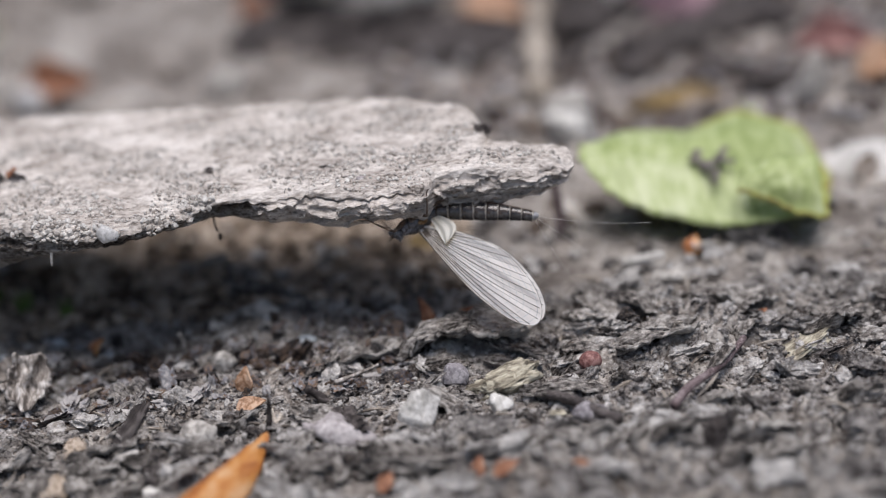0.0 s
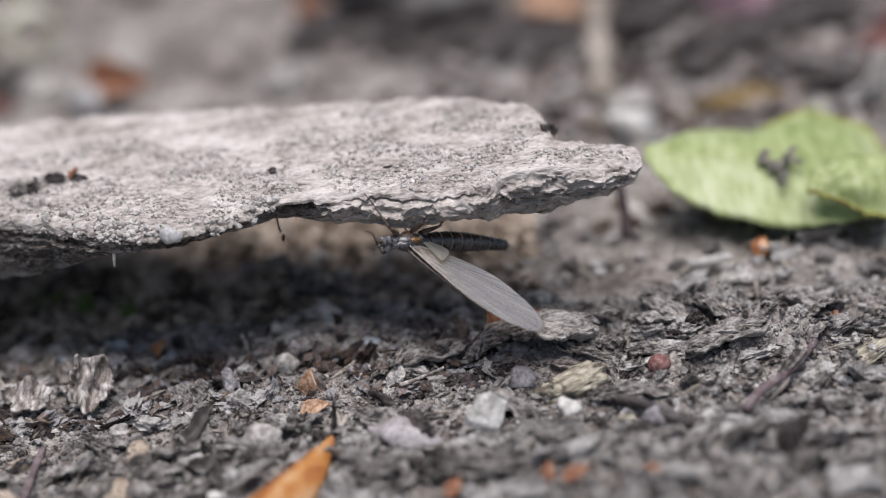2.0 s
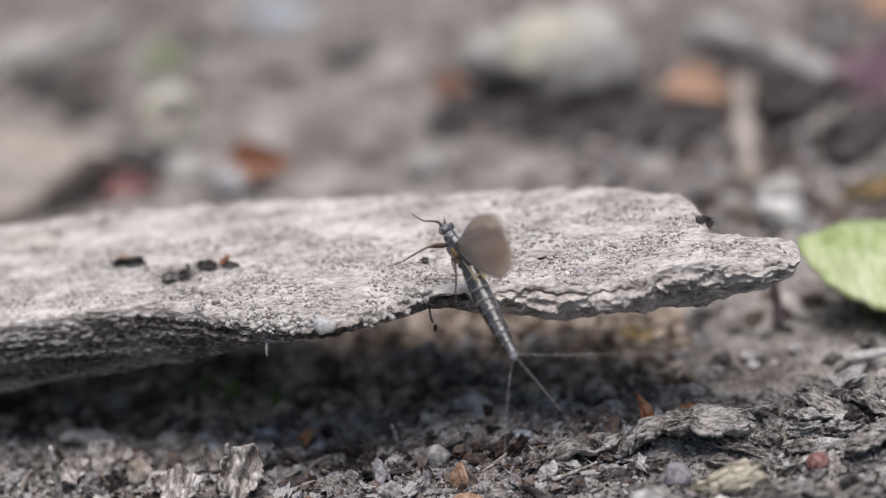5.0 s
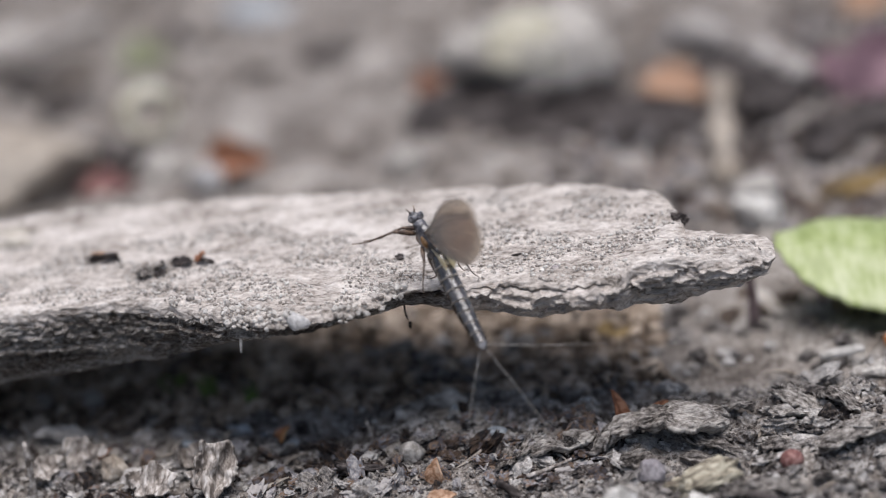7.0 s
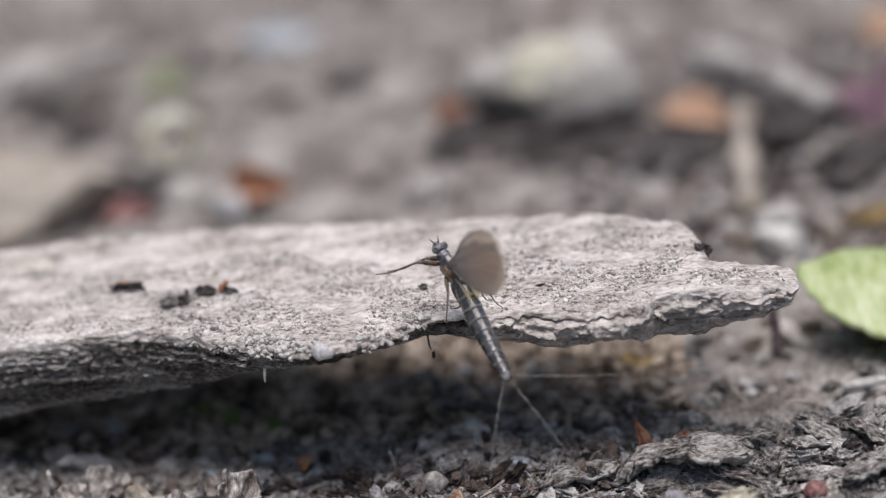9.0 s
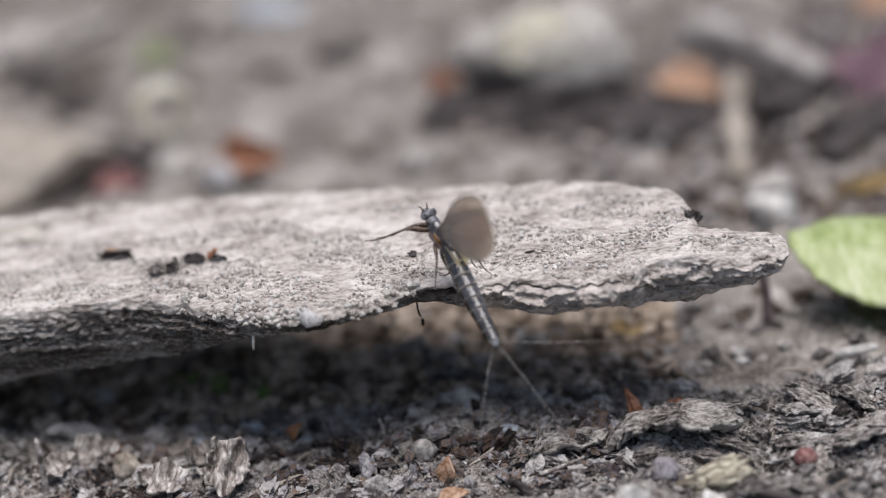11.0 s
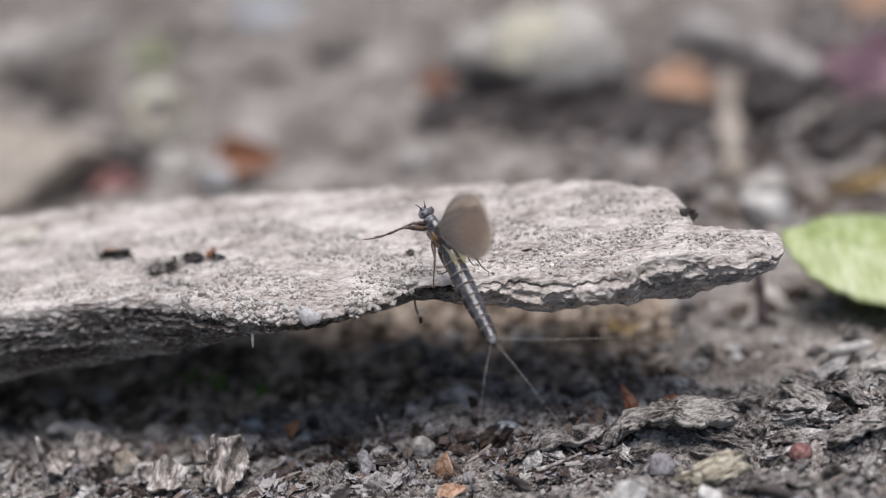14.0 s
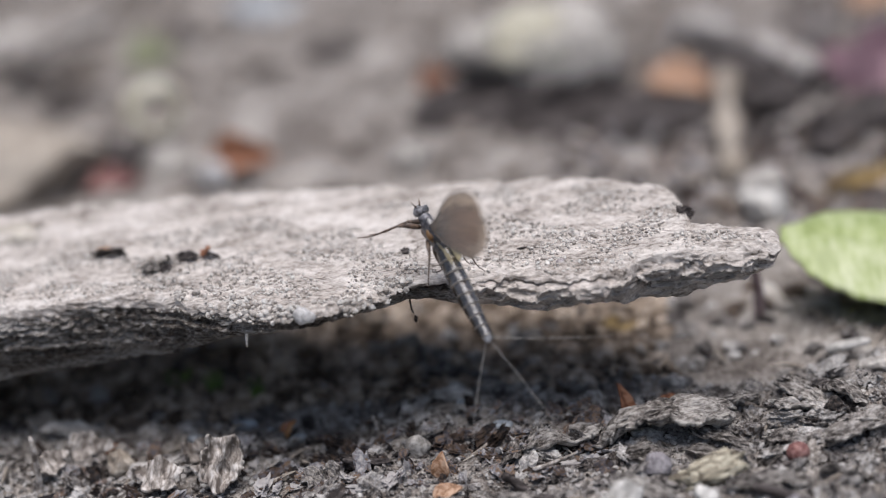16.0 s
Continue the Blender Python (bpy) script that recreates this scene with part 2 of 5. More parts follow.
def membrane(name, colour, tint, stain, clear):
    """A thin wing skin: dull, glossy and letting light through."""
    m = bpy.data.materials.new(name)
    m.use_nodes = True
    n, link = m.node_tree.nodes, m.node_tree.links.new
    bsdf = n["Principled BSDF"]
    co = n.new("ShaderNodeTexCoord")
    mp = n.new("ShaderNodeMapping")
    mp.inputs["Scale"].default_value = (1600, 1600, 700)
    cells = n.new("ShaderNodeTexNoise")
    cells.inputs["Scale"].default_value, cells.inputs["Detail"].default_value = 1.0, 3
    link(co.outputs["Object"], mp.inputs[0])
    link(mp.outputs[0], cells.inputs["Vector"])
    ramp = n.new("ShaderNodeValToRGB")
    for e, k in zip(ramp.color_ramp.elements, (0.85, 1.0)):
        e.color = (*[c * k for c in colour], 1)
    link(cells.outputs[0], ramp.inputs[0])
    link(ramp.outputs[0], bsdf.inputs["Base Color"])
    bsdf.inputs["Roughness"].default_value = 0.5
    bsdf.inputs["Specular IOR Level"].default_value = 1.0
    bsdf.inputs["IOR"].default_value = 2.3
    bsdf.inputs["Coat Weight"].default_value, bsdf.inputs["Coat Roughness"].default_value, bsdf.inputs["Coat IOR"].default_value = 1.0, 0.5, 1.9
    b = n.new("ShaderNodeBump")
    b.inputs["Strength"].default_value, b.inputs["Distance"].default_value = 0.4, 0.05 * MM
    link(cells.outputs[0], b.inputs["Height"])
    link(b.outputs[0], bsdf.inputs["Normal"])
    tl, tp = n.new("ShaderNodeBsdfTranslucent"), n.new("ShaderNodeBsdfTransparent")
    tl.inputs[0].default_value = (*tint, 1)
    tp.inputs[0].default_value = (*stain, 1)
    one, two = n.new("ShaderNodeMixShader"), n.new("ShaderNodeMixShader")
    one.inputs[0].default_value, two.inputs[0].default_value = 0.55, clear
    link(bsdf.outputs[0], one.inputs[1])
    link(tl.outputs[0], one.inputs[2])
    link(one.outputs[0], two.inputs[1])
    link(tp.outputs[0], two.inputs[2])
    link(two.outputs[0], n["Material Output"].inputs[0])
    return m


# Bluish base colours paint in the sky's reflection; the warm tints are the skins' own.
WING_SKIN = membrane("wing_membrane", (0.34, 0.43, 0.52), (0.85, 0.59, 0.37), (0.95, 0.84, 0.7), 0.16)
HIND_SKIN = membrane("hindwing_membrane", (0.46, 0.52, 0.54), (0.9, 0.76, 0.42), (1.0, 0.92, 0.72), 0.2)


# ---- mesh helpers (millimetres in, metres out) ----
def mesh(name, verts, faces, mats, smooth=True, slots=None):
    me = bpy.data.meshes.new(name)
    me.from_pydata((np.asarray(verts, float) * MM).tolist(), [], faces)
    for m in mats if isinstance(mats, (list, tuple)) else [mats]:
        me.materials.append(m)
    me.polygons.foreach_set("use_smooth", [smooth] * len(me.polygons))
    if slots is not None:
        me.polygons.foreach_set("material_index", slots)
    me.update()
    return me


def part(name, shape, mat, parent=None, label="", smooth=True, slots=None, at=None):
    """One mesh object, from (verts, faces), under a thing or a part."""
    ob = new(name, mesh(name, shape[0], shape[1], mat, smooth, slots))
    if parent:
        ob.parent = parent
    if at is not None:
        ob.matrix_basis = at
    return tagged(ob, label)


def mpose(x, y, z, rx=0, ry=0, rz=0):
    return pose(x * MM, y * MM, z * MM, rx, ry, rz)


def thing(name, shape, mat, at, label, category, group="", smooth=True, kind=""):
    return tagged(part(name, shape, mat, None, "", smooth, None, at), label, category, group, kind)


def holder(name, at, label, category, group=""):
    ob = new(name)
    ob.empty_display_size = 0.001
    ob.matrix_basis = at
    return tagged(ob, label, category, group)


def ico(sub):
    bm = bmesh.new()
    bmesh.ops.create_icosphere(bm, subdivisions=sub, radius=1.0)
    v = np.array([p.co[:] for p in bm.verts])
    f = [[p.index for p in q.verts] for q in bm.faces]
    bm.free()
    return v, f


ICO = {s: ico(s) for s in (1, 2, 3, 4, 5)}


def wobble(v, size, amount, seed, octaves=3):
    """Noise at every vertex, -1 to 1 times amount."""
    o = Vector((seed * 7.13, seed * 3.71, seed * 1.97))
    return np.array([noise.fractal(Vector(p) * size + o, 1.0, 2.0, octaves) for p in v]) * amount


def rock(seed, sx, sy, sz, sub=3, facets=9, rough=0.06):
    """An angular stone: a ball cut flat by random planes, then roughened."""
    rng = random.Random(seed)
    v, f = ICO[sub]
    v = v.copy()
    for _ in range(facets):
        n = np.array([rng.gauss(0, 1) for _ in range(3)])
        n /= np.linalg.norm(n)
        d = rng.uniform(0.5, 0.85)
        over = v @ n - d
        v -= np.outer(np.maximum(over, 0) * 0.92, n)
    v = v * (1 + wobble(v, 1.6, rough * 1.6, seed) + wobble(v, 5.0, rough, seed + 5))[:, None]
    return v * (sx, sy, sz), f


def tube(points, radii, sides=8, cap=True):
    """A swept round bar through points."""
    p = np.asarray(points, float)
    r = np.broadcast_to(np.asarray(radii, float), (len(p),))
    tan = np.gradient(p, axis=0)
    tan /= np.linalg.norm(tan, axis=1)[:, None] + 1e-12
    side = np.cross(tan[0], (0.3, 0.2, 1.0))
    verts, faces = [], []
    for i in range(len(p)):
        side = side - (side @ tan[i]) * tan[i]
        side /= np.linalg.norm(side) + 1e-12
        up = np.cross(tan[i], side)
        for k in range(sides):
            a = 2 * math.pi * k / sides
            verts.append(p[i] + r[i] * (math.cos(a) * side + math.sin(a) * up))
    for i in range(len(p) - 1):
        for k in range(sides):
            a, b = i * sides + k, i * sides + (k + 1) % sides
            faces.append([a, b, b + sides, a + sides])
    if cap:
        faces += [list(range(sides))[::-1], list(range((len(p) - 1) * sides, len(p) * sides))]
    return np.array(verts), faces


def bent(points, n=12):
    """A smooth line through a few points."""
    p = np.asarray(points, float)
    t = np.linspace(0, 1, len(p))
    s = np.linspace(0, 1, n)
    deg = min(len(p) - 1, 3)
    return np.stack([np.polyval(np.polyfit(t, p[:, k], deg), s) for k in range(3)], 1)


def shell(grid, thick):
    """A thin plate with two sides and a rim from a grid of points (rows, columns, 3)."""
    g = np.asarray(grid, float)
    a, b = g.shape[:2]
    n = np.cross(np.gradient(g, axis=0), np.gradient(g, axis=1))
    n /= np.linalg.norm(n, axis=2)[..., None] + 1e-12
    t = np.broadcast_to(thick, (a, b))[..., None]
    v = np.concatenate([(g + n * t / 2).reshape(-1, 3), (g - n * t / 2).reshape(-1, 3)])
    k, f = a * b, []
    for i in range(a - 1):
        for j in range(b - 1):
            q = [i * b + j, (i + 1) * b + j, (i + 1) * b + j + 1, i * b + j + 1]
            f += [q, [x + k for x in q[::-1]]]
    rim = [j for j in range(b)] + [i * b + b - 1 for i in range(1, a)] + [(a - 1) * b + j for j in range(b - 2, -1, -1)] + [i * b for i in range(a - 2, 0, -1)]
    for x, y in zip(rim, rim[1:] + rim[:1]):
        f.append([x, y, y + k, x + k])
    return v, f


def sheet(grid):
    """A thin skin, one layer, from a grid of points."""
    g = np.asarray(grid, float)
    a, b = g.shape[:2]
    return g.reshape(-1, 3), [[i * b + j, (i + 1) * b + j, (i + 1) * b + j + 1, i * b + j + 1] for i in range(a - 1) for j in range(b - 1)]


def scale_leaf(length, width, curl, seed, thick=0.12, n=26, m=11, tip=1.0, crumple=0.0, bow=0.4):
    """A pointed leaf or bud scale along x, its rims lifted by curl."""
    g = np.zeros((n, m, 3))
    for i in range(n):
        u = i / (n - 1)
        w = width * (math.sin(math.pi * min(1, u ** 0.75)) ** 0.8 * (1 - 0.35 * tip * u) + 0.03)
        for j in range(m):
            s = 2 * j / (m - 1) - 1
            ragged = 1 + 0.12 * noise.noise(Vector((u * 7, seed, s)))
            x, y = (u - 0.5) * length, s * w / 2 * ragged
            z = curl * (s * s) * w / 2 - curl * bow * (2 * u - 1) ** 2 * width
            z += crumple * noise.fractal(Vector((x * 0.55, y * 0.55, seed)), 1, 2, 3)
            g[i, j] = x, y, z
    return shell(g, thick)


def chip(seed, sx, sy, sz, sub=4, layers=0.3, grit=0.0):
    """A ragged layered fragment of bark: a lumpy slab, torn at its ends, with broken ridges along x."""
    v, f = ICO[sub]
    q = np.sign(v) * np.abs(v) ** 0.65
    out = []
    for p in q:
        a = Vector((p[0] * 1.1 + seed, p[1] * 2.6, p[2] * 3.2))
        ridge = 1 - 2.2 * abs(noise.noise(a * 1.3)) + 0.5 * noise.fractal(a * 2.6, 1, 2, 3)
        torn = noise.fractal(Vector((seed, p[1] * 3.0, p[2] * 4.0)), 1, 2, 3) * abs(p[0]) ** 3
        s = 1 + layers * 0.6 * ridge + 0.4 * noise.fractal(Vector(p) * 1.3 + Vector((seed, 0, 0)), 1, 2, 3)
        if grit:
            s += grit * (noise.fractal(Vector(p) * 5.0 + Vector((0, seed, 0)), 1, 2, 3) + 0.8 * (0.3 - abs(noise.noise(Vector(p) * 2.6 + Vector((seed, 3, 0))))))
        out.append((p[0] * (s + 0.35 * torn), p[1] * s, p[2] * s * (1 + 0.3 * ridge) + 0.25 * p[0] * noise.noise(Vector((seed, 1, 1)))))
    return np.array(out) * (sx, sy, sz), f


def crumpled(seed, length, width, thick=0.16, n=34, m=22, fold=1.0):
    """A dry leaf scrap, crumpled and curled, with a torn outline."""
    g = np.zeros((n, m, 3))
    for i in range(n):
        for j in range(m):
            u, s = 2 * i / (n - 1) - 1, 2 * j / (m - 1) - 1
            k = 1 + 0.45 * noise.fractal(Vector((math.atan2(s, u) * 1.4, seed, 0)), 1, 2, 3)
            r = max(abs(u), abs(s)) / (math.hypot(u, s) + 1e-6)
            x, y = u * r * k * length / 2, s * r * k * width / 2
            p = Vector((x * 0.75, y * 0.4, seed))
            z = fold * (1.1 * (1 - 2 * abs(noise.noise(p * 0.9))) + 0.32 * (1 - 2 * abs(noise.noise(p * 2.2))) + 0.07 * noise.noise(p * 5))
            g[i, j] = x + 0.3 * noise.noise(p * 2.5), y, z + 0.5 * fold * (y / width * 2) ** 2
    return shell(g, thick)


def slab(seed, length, width, thick=0.3, arch=0.3, n=30, m=16):
    """A torn plate of bark, arched along x, with broken ridges and an uneven underside."""
    g, t = np.zeros((n, m, 3)), np.zeros((n, m))
    for i in range(n):
        for j in range(m):
            u, s = 2 * i / (n - 1) - 1, 2 * j / (m - 1) - 1
            torn = noise.fractal(Vector((s * 2.6, seed, 1.0 if u > 0 else 5.0)), 1, 2, 4)
            side = noise.fractal(Vector((u * 2.2, seed, 8.0 if s > 0 else 12.0)), 1, 2, 4)
            x = u * length / 2 * (1 + 0.3 * torn * abs(u) ** 2)
            y = s * width / 2 * (1 - 0.45 * abs(u) ** 3) * (1 + 0.4 * side * abs(s))
            p = Vector((x * 0.5 + seed, y * 1.5, seed * 2.3))
            ridge = 1 - 2.4 * abs(noise.noise(p)) - 0.9 * abs(noise.noise(p * 2.3)) + 0.45 * noise.fractal(p * 3.1, 1, 2, 3)
            z = arch * length * (0.5 - 0.5 * u * u) - 0.18 * width * s * abs(s) + 0.28 * ridge * min(1.0, width)
            z += 0.35 * width * noise.noise(Vector((u * 1.4, s * 1.2, seed + 3)))
            g[i, j] = x, y, z
            t[i, j] = thick * (0.75 + 0.6 * noise.noise(Vector((x * 1.2, y * 2.0, seed + 9)))) * (1 - 0.4 * max(abs(u), abs(s)) ** 6)
    return shell(g, t)


def merge(shapes):
    vs, fs, k = [], [], 0
    for v, f in shapes:
        vs.append(v)
        fs += [[i + k for i in q] for q in f]
        k += len(v)
    return np.concatenate(vs), fs


# ---- ground: one sheet of dry soil ----
def lump(x, y, cx, cy, rx, ry, h):
    return h * math.exp(-((x - cx) / rx) ** 2 - ((y - cy) / ry) ** 2)


# bare even spots under the larger loose things: x, y, radius
EVEN = np.array(((-0.1, -6.8, 2), (3.6, -8.0, 3), (9.7, -6.3, 2), (-2.7, -11.5, 2.4), (2.9, -11, 1.6), (8.6, -12.8, 3.5), (2.3, -3.2, 5), (-14.9, -4.6, 1.5), (-14.4, -7.5, 2), (-16.5, -0.9, 2), (-30.6, -2.6, 3), (-35.2, -2.4, 3), (-38.5, 0.3, 2), (-15.6, -18.6, 5), (-13, -12.9, 2), (17.7, -10.5, 4), (-1.6, 2.3, 1.5), (-8.1, -12.0, 3.6)))


def ground_z(x, y):
    """Height of the soil in millimetres."""
    far = math.hypot(x + 10, y - 30)
    if far > 400:
        return 0.0
    p = Vector((x, y, 0))
    z = 1.6 * noise.fractal(p * 0.045 + Vector((3, 1, 0)), 1, 2, 3) + 0.8 * noise.fractal(p * 0.2, 1, 2, 4)
    if -70 < x < 60 and -40 < y < 160:
        bend = noise.noise_vector(p * 0.3) * 1.4
        q = Vector((x * 0.26 + bend.x * 0.3, y * 0.42 + bend.y * 0.4, 4))
        rough = 0.55 + 0.45 * min(1.0, max(-1.0, noise.noise(p * 0.09 + Vector((0, 0, 7))) * 2.2 + (x + 14) * 0.03))
        rough *= 1 - 0.75 * min(1.0, max(0.0, (y - 1) / 4))
        rough *= 1 - 0.8 * math.exp(-(((x + 28) / 22) ** 2) - ((y - 80) / 34) ** 2)
        ridge = 1 - 2 * abs(noise.noise(q)) - 0.8 * abs(noise.noise(q * 2.3))
        z += rough * ((0.95 + 0.45 * min(1.0, max(0.0, (x + 6) / 8))) * ridge - 0.3) + 0.3 * rough * noise.fractal(p * 1.5, 1, 2, 3) + 0.08 * noise.noise(p * 3.4)
    if -45 < x < 30 and -28 < y < 8:
        z *= 1 - 0.85 * float(np.exp(-((EVEN[:, 0] - x) ** 2 + (EVEN[:, 1] - y) ** 2) / EVEN[:, 2] ** 2).max())
        z -= lump(x, y, -23.4, -9.8, 3.2, 0.9, 1.5) + lump(x, y, -14.8, -10.4, 1.8, 0.7, 1.3) + lump(x, y, -10.5, -6.6, 2.2, 0.8, 1.2) + lump(x, y, 3.2, -4.6, 1.8, 0.7, 0.9) + lump(x, y, 13.5, -6.4, 3.5, 0.7, 1.0)
    z += lump(x, y, 12, -2, 14, 6, 0.8) + lump(x, y, -24, 20, 30, 8, 0.6) - lump(x, y, -24, 1, 16, 4, 0.5) - lump(x, y, -6, 70, 11, 4, 3.2)
    return z * max(0.0, 1 - far / 400) - 0.2


def steps(lo, hi, fine, out):
    """Even steps from lo to hi, then ever wider ones as far as out."""
    line = list(np.arange(lo, hi + fine / 2, fine))
    d = fine
    while line[-1] < out:
        d *= 1.35
        line.append(line[-1] + d)
    d, low = fine, []
    while (low[-1] if low else lo) > -out:
        d *= 1.35
        low.append((low[-1] if low else lo) - d)
    return low[::-1] + line


def build_ground():
    xs = steps(-66, 44, 0.26, 60000)
    ys = steps(-34, 26, 0.24, 60000)
    ys = [y for y in ys if y <= 26] + list(np.arange(26.8, 150, 0.8)) + [y for y in steps(-34, 150, 0.8, 60000) if y > 150.5]
    verts = [(x, y, ground_z(x, y)) for y in ys for x in xs]
    a, b = len(ys), len(xs)
    faces = [[i * b + j, i * b + j + 1, (i + 1) * b + j + 1, (i + 1) * b + j] for i in range(a - 1) for j in range(b - 1)]
    ob = part("ground", (verts, faces), SOIL)
    tagged(ob, "dry grey-brown crumbly soil of a woodland path", "ground", kind="structure")


def scatter(name, count, area, size, mat, seed, label, kinds, flat=(0.5, 1.0), deep=0.25, stretch=(1, 1.5), lift=None, parent=None, keep=None, swing=3.15):
    """Many small fragments, joined into one object."""
    rng = random.Random(seed)
    vs, fs, k = [], [], 0
    for _ in range(count):
        x, y = rng.uniform(area[0], area[1]), rng.uniform(area[2], area[3])
        if keep and not keep(x, y):
            continue
        v, f = kinds[rng.randrange(len(kinds))]
        s = size[0] * (size[1] / size[0]) ** (rng.random() ** 1.8)
        m = Euler((rng.gauss(0, 0.4), rng.gauss(0, 0.3), rng.uniform(-swing, swing))).to_matrix()
        q = (v * (s * rng.uniform(*stretch), s, s * rng.uniform(*flat))) @ np.array(m).T
        z = (lift or ground_z)(x, y)
        vs.append(q + (x, y, z + s * 0.3 * (1 - deep)))
        fs += [[i + k for i in g] for g in f]
        k += len(v)
    ob = part(name, (np.concatenate(vs), fs), mat, parent, smooth=False)
    return tagged(ob, label, "" if parent else name.replace("_", " "), kind="stuff")


build_ground()
GRAIN = [rock(s, 0.5, 0.5, 0.5, 1, 3, 0.22) for s in range(10)]
CLOD = [rock(s + 40, 0.5, 0.5, 0.5, 3, 4, 0.26) for s in range(8)]
FLAKE = []
for s in range(14):
    v, f = ICO[3]
    q = np.sign(v) * np.abs(v) ** 0.75
    q = q * (1 + wobble(q, 1.7, 0.7, s + 60) + 0.45 * np.array([noise.fractal(Vector((p[0] * 1.3 + s, p[1] * 3.5, p[2] * 6)), 1, 2, 3) for p in q]))[:, None]
    q[:, 2] += 0.5 * q[:, 1] ** 2 * (1 if s % 3 else -1) + 0.2 * q[:, 0] ** 2
    FLAKE.append((q * (0.6, 0.38, 0.15), f))
COARSE = [rock(s + 20, 0.5, 0.45, 0.4, 2, 4, 0.26) for s in range(10)]
SLIVER = []
for s in range(8):
    rng = random.Random(s)
    line = bent([(-0.8, 0, 0), (0, rng.uniform(-0.3, 0.3), rng.uniform(0, 0.25)), (0.8, rng.uniform(-0.2, 0.2), 0)], 6)
    SLIVER.append(tube(line, [0.03, 0.1, 0.15, 0.13, 0.1, 0.03], 5))


random.seed(4)


def patchy(size, cut, seed):
    return lambda x, y: noise.noise(Vector((x * size, y * size, seed))) > cut + random.random() * 0.2


def shade_strip(x, y):
    """The strip along the back of the wood, browner, with shade put into its colour."""
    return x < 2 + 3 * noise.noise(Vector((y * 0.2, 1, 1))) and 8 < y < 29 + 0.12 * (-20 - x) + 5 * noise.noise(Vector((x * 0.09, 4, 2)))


def clear_spot(x, y):
    """Close to one of the larger loose things."""
    return bool((((EVEN[:, 0] - x) ** 2 + (EVEN[:, 1] - y) ** 2) < (0.62 * EVEN[:, 2]) ** 2).any())


def off_path(x, y):
    """Away from the bare trodden patch further off."""
    return not shade_strip(x, y) and random.random() > 0.85 * math.exp(-(((x + 28) / 22) ** 2) - ((y - 80) / 36) ** 2)


scatter("soil_crumbs", 38000, (-54, 38, -26, 14), (0.12, 0.7), CRUMB, 1, "small grey-brown crumbs and grains of dry soil", GRAIN, (0.5, 1.0), 0.4, keep=lambda x, y: noise.noise(Vector((x * 0.18, y * 0.18, 3))) > -0.5 + 0.09 * max(0, y - 1))
scatter("soil_clods", 600, (-55, 38, -30, 30), (0.7, 2.3), CRUMB, 2, "irregular clods of dry grey soil on the ground", CLOD, (0.4, 0.8), 0.7, keep=patchy(0.12, -0.2, 5))
scatter("bark_flakes", 2300, (-54, 38, -28, 22), (0.4, 1.9), CRUMB, 6, "thin curled flakes of grey bark mulch on the soil", FLAKE, (0.7, 1.9), 0.2, (0.9, 1.6), keep=lambda x, y: not clear_spot(x, y) and (y < 2.5 or x < 4 or random.random() < 0.3) and noise.noise(Vector((x * 0.1, y * 0.16, 9))) > -0.16 - 0.01 * (x + 4) + 0.02 * max(0, y) + (0.12 if x < -8 and y < -4 else 0), swing=0.7)
scatter("plant_fibres", 1500, (-54, 38, -28, 18), (0.35, 1.3), FIBRE, 3, "short dry wood slivers and plant fibres on the soil", SLIVER, (0.6, 1.2), 0.3, (1, 1.8), keep=patchy(0.15, -0.15, 8))
scatter("distant_crumbs", 4600, (-100, 75, 18, 145), (0.5, 2.2), FAR_CRUMB, 4, "grey and brown soil crumbs and pebbles further off", GRAIN, (0.4, 0.9), 0.5, keep=off_path)
scatter("distant_flakes", 1100, (-100, 75, 18, 145), (1.0, 3.8), FAR_CRUMB, 7, "pale and dark leaf litter flakes further off", [(v * (1, 0.7, 0.35), f) for v, f in COARSE], (0.7, 1.4), 0.2, (0.9, 1.8), keep=off_path)
# Brown soil crumbs whose tone also stands in for shade behind the wood.
scatter("humus_crumbs", 9000, (-60, 6, 8, 38), (0.5, 1.9), BROWN_BITS, 8, "brown soil crumbs that carry the shade behind the wood", GRAIN + COARSE[:2], (0.5, 1.0), 0.5, keep=shade_strip)
scatter("distant_litter", 2600, (-6, 56, 32, 100), (0.6, 1.9), LITTER, 9, "small dark, rusty and bluish litter bits further off", GRAIN, (0.5, 1.1), 0.3)
scatter("mulch_chips", 700, (-40, -3, -11, 3), (0.4, 1.5), LITTER, 10, "small dark and bluish bark chips on the soil by the wood", FLAKE, (0.8, 1.9), 0.1, (0.9, 1.6), keep=lambda x, y: y > -6.5 and not clear_spot(x, y) and noise.noise(Vector((x * 0.2, y * 0.2, 12))) > -0.1)


def pieces(name, shapes, mat, count, area, size, seed, label, category, group, up=0.15, tilt=0.4, keep=None, swing=3.15):
    """Single fragments, each an object of its own on a few shared meshes."""
    rng = random.Random(seed)
    meshes = [mesh(name, v * 1.0, f, mat, False) for v, f in shapes]
    for k in range(count):
        x, y = rng.uniform(area[0], area[1]), rng.uniform(area[2], area[3])
        s = rng.uniform(*size)
        turn = Euler((rng.gauss(0, tilt), rng.gauss(0, tilt), rng.uniform(-swing, swing)))
        if keep and not keep(x, y):
            continue
        ob = new(name, meshes[rng.randrange(len(meshes))])
        ob.matrix_basis = Matrix.LocRotScale((x * MM, y * MM, (ground_z(x, y) + up * s) * MM), turn, (s, s * rng.uniform(0.8, 1.1), s * rng.uniform(0.8, 1.3)))
        tagged(ob, label, category, group)


